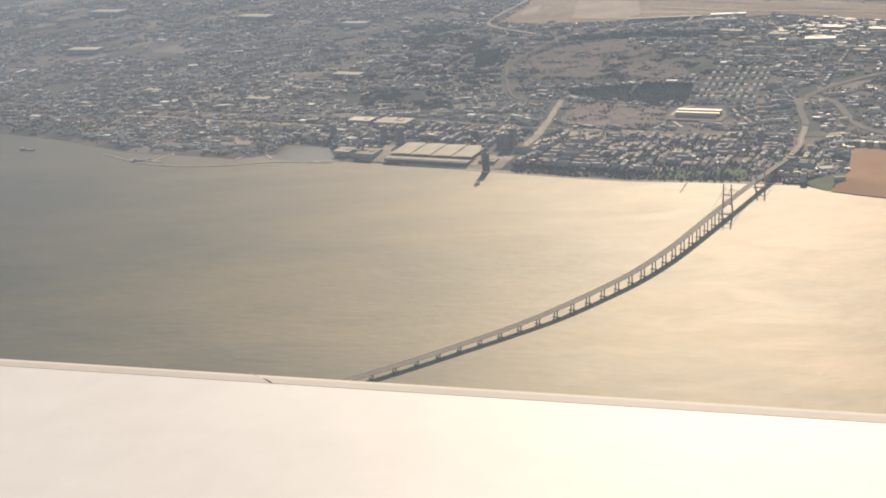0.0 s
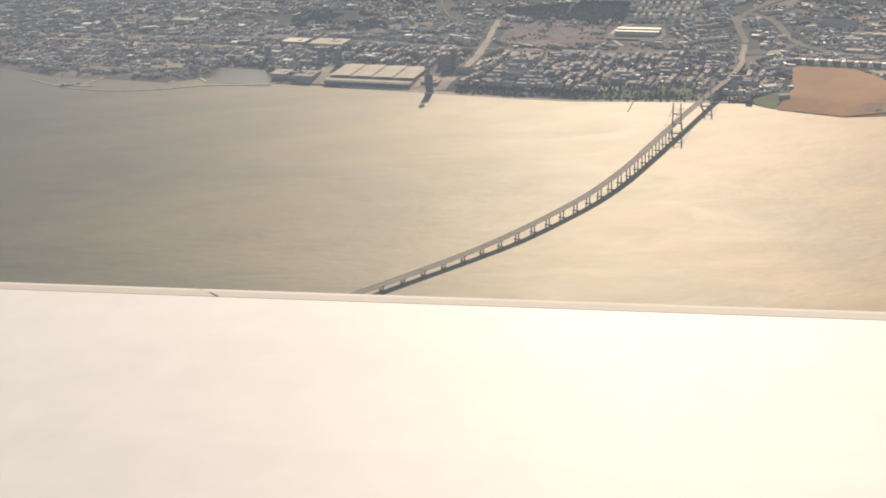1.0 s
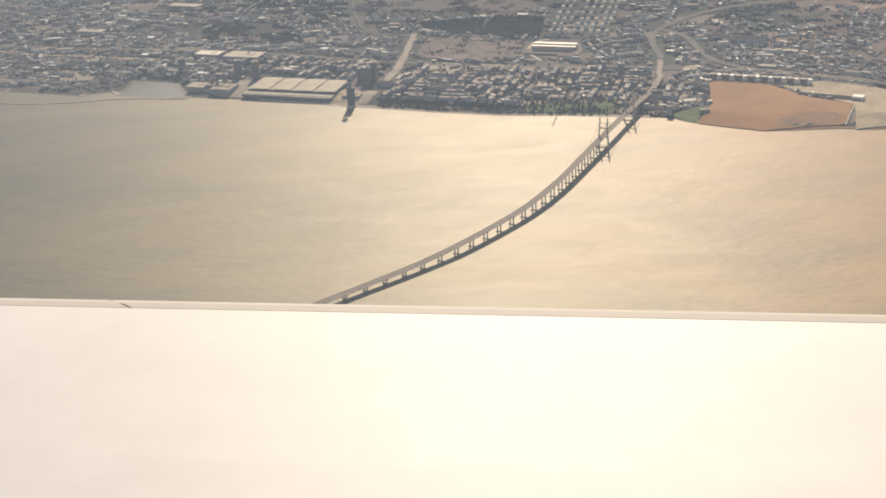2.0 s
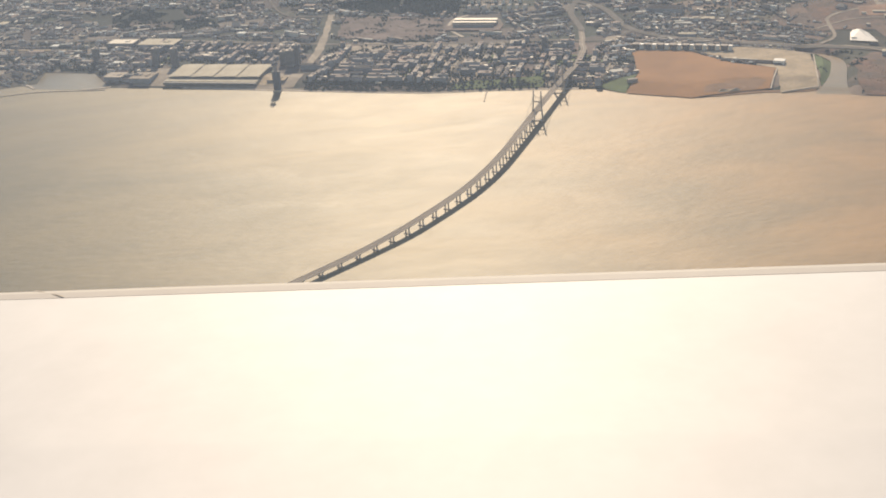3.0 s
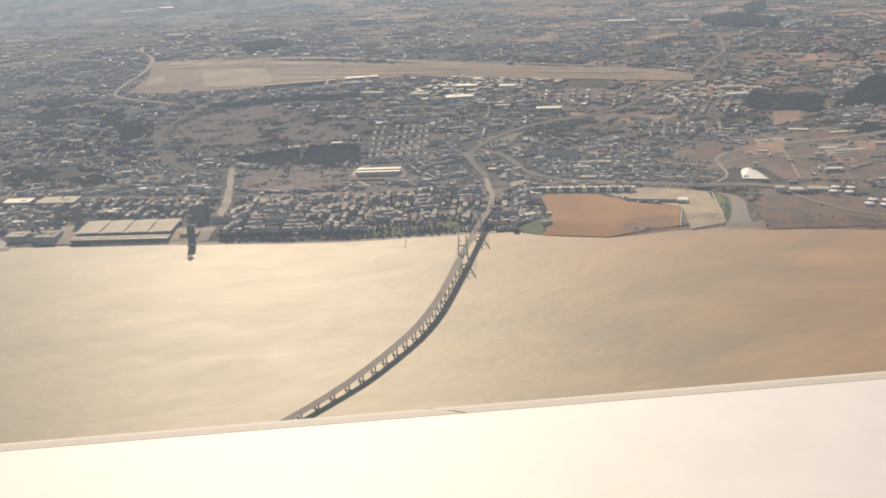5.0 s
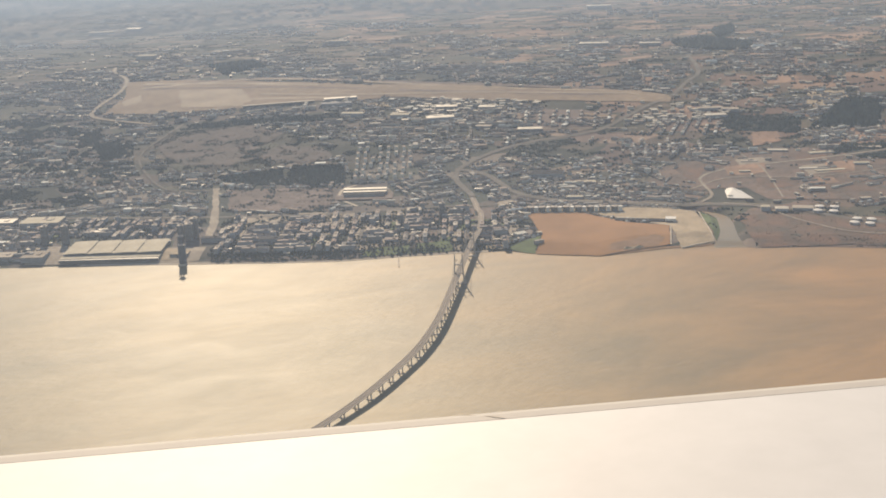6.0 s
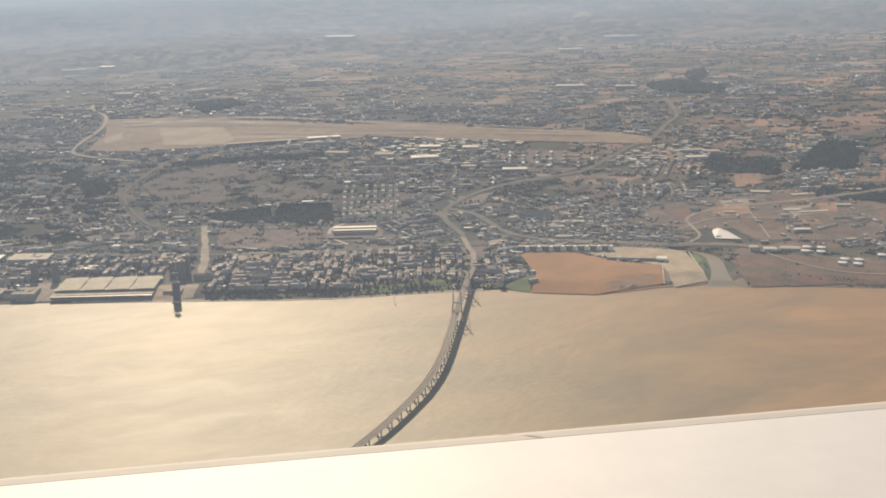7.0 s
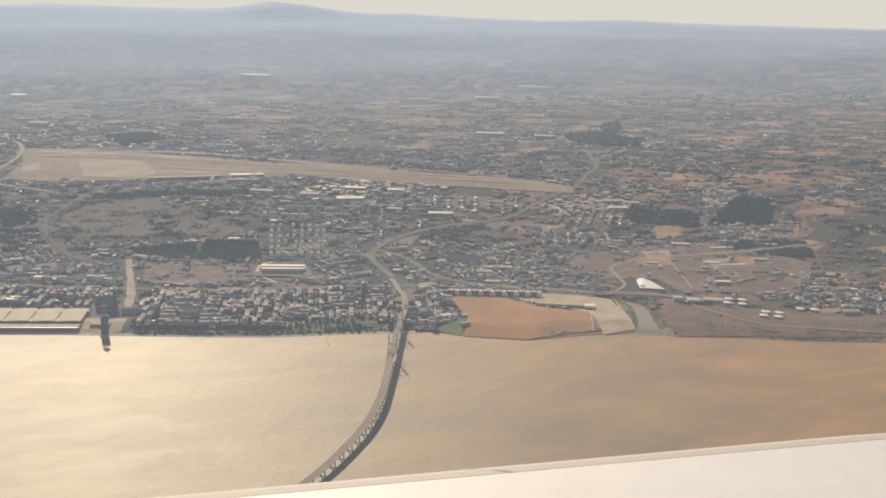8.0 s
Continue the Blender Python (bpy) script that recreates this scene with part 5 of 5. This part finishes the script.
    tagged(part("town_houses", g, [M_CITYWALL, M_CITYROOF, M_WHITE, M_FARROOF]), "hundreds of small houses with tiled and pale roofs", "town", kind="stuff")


town_stuff()


# ---- trees ----
def clump(g, x, y, z, r, tall):
    vs = []
    for up, wide in ((0.0, 0.62), (0.5, 1.0)):
        for i in range(4):
            a, j = 1.5708 * i + 0.7 * up + x, r * wide * rng.uniform(0.65, 1.3)
            vs.append((x + math.cos(a) * j, y + math.sin(a) * j, z + tall * (up + rng.uniform(-0.1, 0.1))))
    vs.append((x + rng.uniform(-0.3, 0.3) * r, y + rng.uniform(-0.3, 0.3) * r, z + tall * rng.uniform(0.9, 1.15)))
    tris = [(0, 1, 5, 4), (1, 2, 6, 5), (2, 3, 7, 6), (3, 0, 4, 7), (4, 5, 8), (5, 6, 8), (6, 7, 8), (7, 4, 8)]
    g.add(vs, tris)


def trees():
    g = Geo()
    n = 0

    def bare(x, y):
        if y < shore(x) + 3 or (round(x / 4), round(y / 4)) in ROAD_CELLS or bed(x, y) < 3 or (inside(REEDS, x, y) and rng.random() < 0.98):
            return True
        if any(inside(p, x, y) for p in (FIELD, SANDS, AIRFIELD, QUAY, SCHOOL, LAWN, GAP)) or math.hypot(x - 409, y + 20) < 24:
            return True
        return inside(HILL, x, y) or (rng.random() < 0.93 and inside(REDLAND, x, y))

    while n < 125000:
        r = 760 + 2850 * rng.random() ** 2.3
        az = rng.uniform(-0.42, 0.80)
        x, y = -70 + r * math.sin(az), -800 + r * math.cos(az)
        far = ease(1300, 2300, r)
        dens = (1 - far) * (noise.noise((x / 60, y / 60, 12.0)) + 0.6 * noise.noise((x / 19, y / 19, 15.0))) + far * (noise.noise((x / 170, y / 170, 18.0)) + 0.6 * noise.noise((x / 50, y / 50, 19.0)))
        wooded = inside(WOOD, x, y) or inside(GROVES[0], x, y) or inside(GROVES[1], x, y)
        if (dens < 0.0 and rng.random() < 0.5 and not wooded) or bare(x, y):
            continue
        # one grove, belt or single tree, drawn out along the slope
        grow = 1 + 1.1 * ease(950, 2200, r) + 2.6 * ease(2100, 4000, r)
        single = rng.random() < 0.25
        wide, deep = (0.6, 0.6) if single else (rng.uniform(2.0, 13.0) * grow, rng.uniform(1.2, 4.5) * grow)
        count = 1 if single else int(2 + wide * deep / grow ** 2 * rng.uniform(0.7, 1.5))
        ang = SHORE_ANG + rng.gauss(0, 0.5)
        for _ in range(count):
            u, v = rng.gauss(0, 0.5) * wide, rng.gauss(0, 0.5) * deep
            px, py = x + u * math.cos(ang) - v * math.sin(ang), y + u * math.sin(ang) + v * math.cos(ang)
            if bare(px, py):
                continue
            s = rng.uniform(0.4, 1.1) * grow
            clump(g, px, py, height(px, py) - 0.2, s, s * rng.uniform(1.1, 1.8) * (1 - 0.5 * ease(1050, 1600, r)))
            n += 1
    for _ in range(900):
        a, b = rng.uniform(0, 1), rng.uniform(0, 1)
        p = Vector((*WOOD[0], 0)).lerp(Vector((*WOOD[1], 0)), a).lerp(Vector((*WOOD[3], 0)).lerp(Vector((*WOOD[2], 0)), a), b)
        clump(g, p.x, p.y, height(p.x, p.y) - 0.2, rng.uniform(1, 1.9), rng.uniform(1.6, 3))
    for poly, count, lo, hi in ((HILL, 7000, 0.4, 1.0), (GROVES[0], 9000, 0.5, 1.3), (GROVES[1], 3500, 0.5, 1.2), (WOODS[0], 1300, 0.9, 1.7), (WOODS[1], 1600, 1.0, 2.0), (WOODS[2], 700, 2, 4), (WOODS[3], 1200, 2, 4),
                                (WOODS[4], 1100, 1.6, 3.0), (WOODS[5], 700, 0.8, 1.4), (WOODS[6], 1100, 0.7, 1.4), (WOODS[7], 1200, 0.8, 1.5), (WOODS[8], 1500, 1.0, 1.8), (WOODS[9], 700, 0.6, 1.2), (WOODS[10], 1300, 0.8, 1.5)):
        xs, ys = [q[0] for q in poly], [q[1] for q in poly]
        k = 0
        while k < count:
            x, y = rng.uniform(min(xs), max(xs)), rng.uniform(min(ys), max(ys))
            if inside(poly, x, y):
                if (round(x / 4), round(y / 4)) in ROAD_CELLS or ((poly is HILL or poly in GROVES) and noise.noise((x / 26, y / 16, 31.0)) + 0.5 * noise.noise((x / 8, y / 8, 33.0)) < (0.12 if poly is HILL else -0.02)):
                    k += 1
                    continue
                r_ = rng.uniform(lo, hi)
                clump(g, x, y, height(x, y) - 0.2, r_, r_ * rng.uniform(1.1, 1.7))
                k += 1
    # gardens of the upstream shore
    bank = [(-470, 270), (-300, 160), (-150, 122), (-125, 112), (-95, 185), (-300, 270), (-440, 360)]
    for _ in range(5200):
        x, y = rng.uniform(-470, -95), rng.uniform(105, 360)
        if inside(bank, x, y) and y > shore(x) + 3 and (round(x / 4), round(y / 4)) not in ROAD_CELLS and noise.noise((x / 30, y / 30, 51.0)) > -0.15:
            clump(g, x, y, height(x, y) - 0.2, rng.uniform(0.5, 1.2), rng.uniform(0.8, 1.9))
    # street and courtyard trees of the front blocks
    for _ in range(5200):
        x, y = ab(rng.uniform(-125, 214), rng.uniform(22, 128))
        if y > shore(x) + 5 and (round(x / 4), round(y / 4)) not in ROAD_CELLS and not inside(QUAY, x, y) and not inside(SCHOOL, x, y) and noise.noise((x / 15, y / 15, 21.0)) > -0.1:
            clump(g, x, y, height(x, y) - 0.2, rng.uniform(0.5, 1.1), rng.uniform(1.0, 2.4))
    # river front trees
    for _ in range(800):
        a = rng.uniform(16, 205)
        x, y = ab(a, rng.uniform(8, 24))
        if y > shore(x) + 1.5:
            clump(g, x, y, height(x, y) - 0.2, rng.uniform(0.7, 1.3), rng.uniform(1.2, 2.2))
    for _ in range(2600):
        r = rng.uniform(2400, 3650)
        az = rng.uniform(-0.42, 0.80)
        x, y = -70 + r * math.sin(az), -800 + r * math.cos(az)
        if noise.noise((x / 260, y / 260, 6.0)) + 0.4 * noise.noise((x / 70, y / 70, 6.0)) < 0.02:
            continue
        clump(g, x, y, height(x, y) - 2, rng.uniform(4, 15), rng.uniform(4, 7))
    tagged(part("trees", g, M_TREE), "dark olive trees and woodland clumps between the houses", "trees", kind="stuff")


trees()


def shrubs():
    g = Geo()
    for poly, count in ((ORCHARD, 3000), (HILL, 3500), (REEDS, 5000), (REDLAND, 5000), (SCRUB, 1800)):
        xs, ys = [q[0] for q in poly], [q[1] for q in poly]
        k = 0
        while k < count:
            x, y = rng.uniform(min(xs), max(xs)), rng.uniform(min(ys), max(ys))
            if inside(poly, x, y) and noise.noise((x / 14, y / 14, 1.0)) > -0.15 and y > shore(x) + 2 and math.hypot(x - 409, y + 20) > 24:
                clump(g, x, y, height(x, y), rng.uniform(0.25, 0.9), rng.uniform(0.3, 0.8))
            k += 1
    tagged(part("shrubs", g, M_SHRUB), "brown leafless shrubs on bare ground", "shrubs", kind="stuff")


shrubs()

# ---- jetties and boats upstream ----
def jetty(pts, w, label):
    line = curve_through([(x, y, 0) for x, y in pts], 6)
    g = Geo()
    for i, p in enumerate(line):
        t = (line[min(i + 1, len(line) - 1)] - line[max(i - 1, 0)]).normalized()
        s = Vector((-t.y, t.x, 0)) * w / 2
        for q, z in ((p - s * 1.5, -0.8), (p - s, 0.45), (p + s, 0.45), (p + s * 1.5, -0.8)):
            g.v.append((q.x, q.y, z))
    for i in range(len(line) - 1):
        for j in range(3):
            g.f.append((4 * i + j, 4 * i + 4 + j, 4 * i + 5 + j, 4 * i + 1 + j))
    g.m = [0] * len(g.f)
    tagged(part("breakwater", g, M_STONE), label, "breakwater", kind="structure")


jetty([(126, -66), (130, -54), (135, -40)], 0.7, "thin jetty on the river front")
jetty([(-302, 122), (-265, 88), (-229, 70), (-190, 64), (-155, 66), (-110, 54)], 0.8, "long low stone breakwater in the river")
jetty([(-254, 90), (-248, 100), (-241, 111)], 1.2, "short stone jetty")
jetty([(-275, 99), (-260, 92), (-245, 86)], 1.5, "pale stone landing in the river")
jetty([(-299, 151), (-270, 135), (-241, 119)], 1.5, "pale stone quay along the shore")
jetty([(-159, 119), (-157, 124), (-145, 121), (-132, 117)], 1.6, "pale quay at the head of a boat basin")
jetty([(-126, 61), (-112, 60), (-106, 62), (-99, 76), (-92, 88)], 1.8, "stone quay closing the boat basin")
jetty([(-188, 80), (-181, 90), (-172, 91), (-165, 88), (-159, 76)], 1.6, "sandy hook at the basin's mouth")


def barge(x, y, ang):
    b = thing("barge", "dark moored barge near the shore", "boat")
    b.matrix_basis = pose(x, y, 0, 0, 0, ang)
    g = Geo()
    g.add([(-7, -1.6, 0.9), (6, -1.6, 0.9), (8, 0, 1.2), (6, 1.6, 0.9), (-7, 1.6, 0.9), (-6.5, -1.2, -0.3), (5.5, -1.2, -0.3), (6.8, 0, -0.3), (5.5, 1.2, -0.3), (-6.5, 1.2, -0.3)],
          [(0, 1, 2, 3, 4), (0, 5, 6, 1), (1, 6, 7, 2), (2, 7, 8, 3), (3, 8, 9, 4), (4, 9, 5, 0)])
    part("hull", g, M_DARK, b)
    g = Geo()
    g.box(-4.6, 0, 0.9, 2.6, 2.2, 1.4)
    part("wheelhouse", g, M_CONC, b)


barge(-376, 152, -20)
barge(-264, 94, 10)


# ---- aircraft wing beside the flight ----
def wing():
    # local frame: x along the wing, y outwards, from a point under the start of the path
    start, end = Vector((26.13, -804.02, 222.44)), Vector((-165.05, -747.61, 217.23))
    along = Vector((end.x - start.x, end.y - start.y, 0)).normalized()
    out = Vector((-along.y, along.x, 0))
    if out.y < 0:
        out = -out
    span = (end - start).length
    aircraft_wing = thing("aircraft_wing", "long white aircraft wing with a grey edge strip and panel seams", "wing")

    def place(s, y, dz):
        q = (s - 77.0) / 77.0
        edge = -5.56 + 0.30 * q + float(np.interp(s, (0, 20, 40, 65, 88, 112, 132, 152, 175, 192, 204), (0.0, -0.04, -0.12, -0.21, -0.25, -0.22, -0.14, -0.03, 0.13, 0.18, 0.0)))
        z = start.z + (end.z - start.z) * s / span + edge + dz
        p = start + along * s + out * y
        return p.x, p.y, z

    def skin(name, profile, material, s0=-14.0, s1=216.0, step=2.0, label="", closed=True):
        g = Geo()
        n = int((s1 - s0) / step) + 1
        for i in range(n):
            s = s0 + (s1 - s0) * i / (n - 1)
            g.v += [place(s, y, dz) for y, dz in profile]
        k = len(profile)
        for i in range(n - 1):
            for j in range(k if closed else k - 1):
                g.f.append((i * k + j, i * k + (j + 1) % k, (i + 1) * k + (j + 1) % k, (i + 1) * k + j))
        if closed:
            g.f += [tuple(range(k)), tuple(range((n - 1) * k, n * k))[::-1]]
        g.m = [0] * len(g.f)
        ob = part(name, g, material, aircraft_wing, label)
        return ob

    top = [(11.62, 0.0), (10.5, 0.03), (8.5, 0.06), (6.0, 0.05), (3.0, -0.05), (0.5, -0.3), (-1.6, -0.75)]
    under = [(-1.6, -0.95), (2.0, -1.35), (7.0, -1.15), (11.62, -0.3)]
    skin("main_panel", top + under, M_PAINT)
    skin("seam", [(11.622, -0.06), (11.622, -0.004), (11.634, -0.006), (11.634, -0.06)], M_SEAM, label="dark seam line")
    skin("edge_strip", [(11.634, -0.2), (11.634, -0.002), (11.80, -0.015), (11.93, -0.05), (12.0, -0.10), (11.97, -0.16)], M_STRIP, label="grey-white edge strip")
    for s in (6.6, 18.9, 31.1, 43.4, 55.7, 68.0, 80.2, 100, 124, 148, 172, 196):
        g = Geo()
        g.v = [place(s, 11.65, 0.012), place(s + 0.035, 11.65, 0.012), place(s + 0.50, 11.96, -0.05), place(s + 0.465, 11.96, -0.05)]
        g.f, g.m = [(0, 1, 2, 3)], [0]
        part("panel_gap", g, M_SEAM, aircraft_wing)


wing()
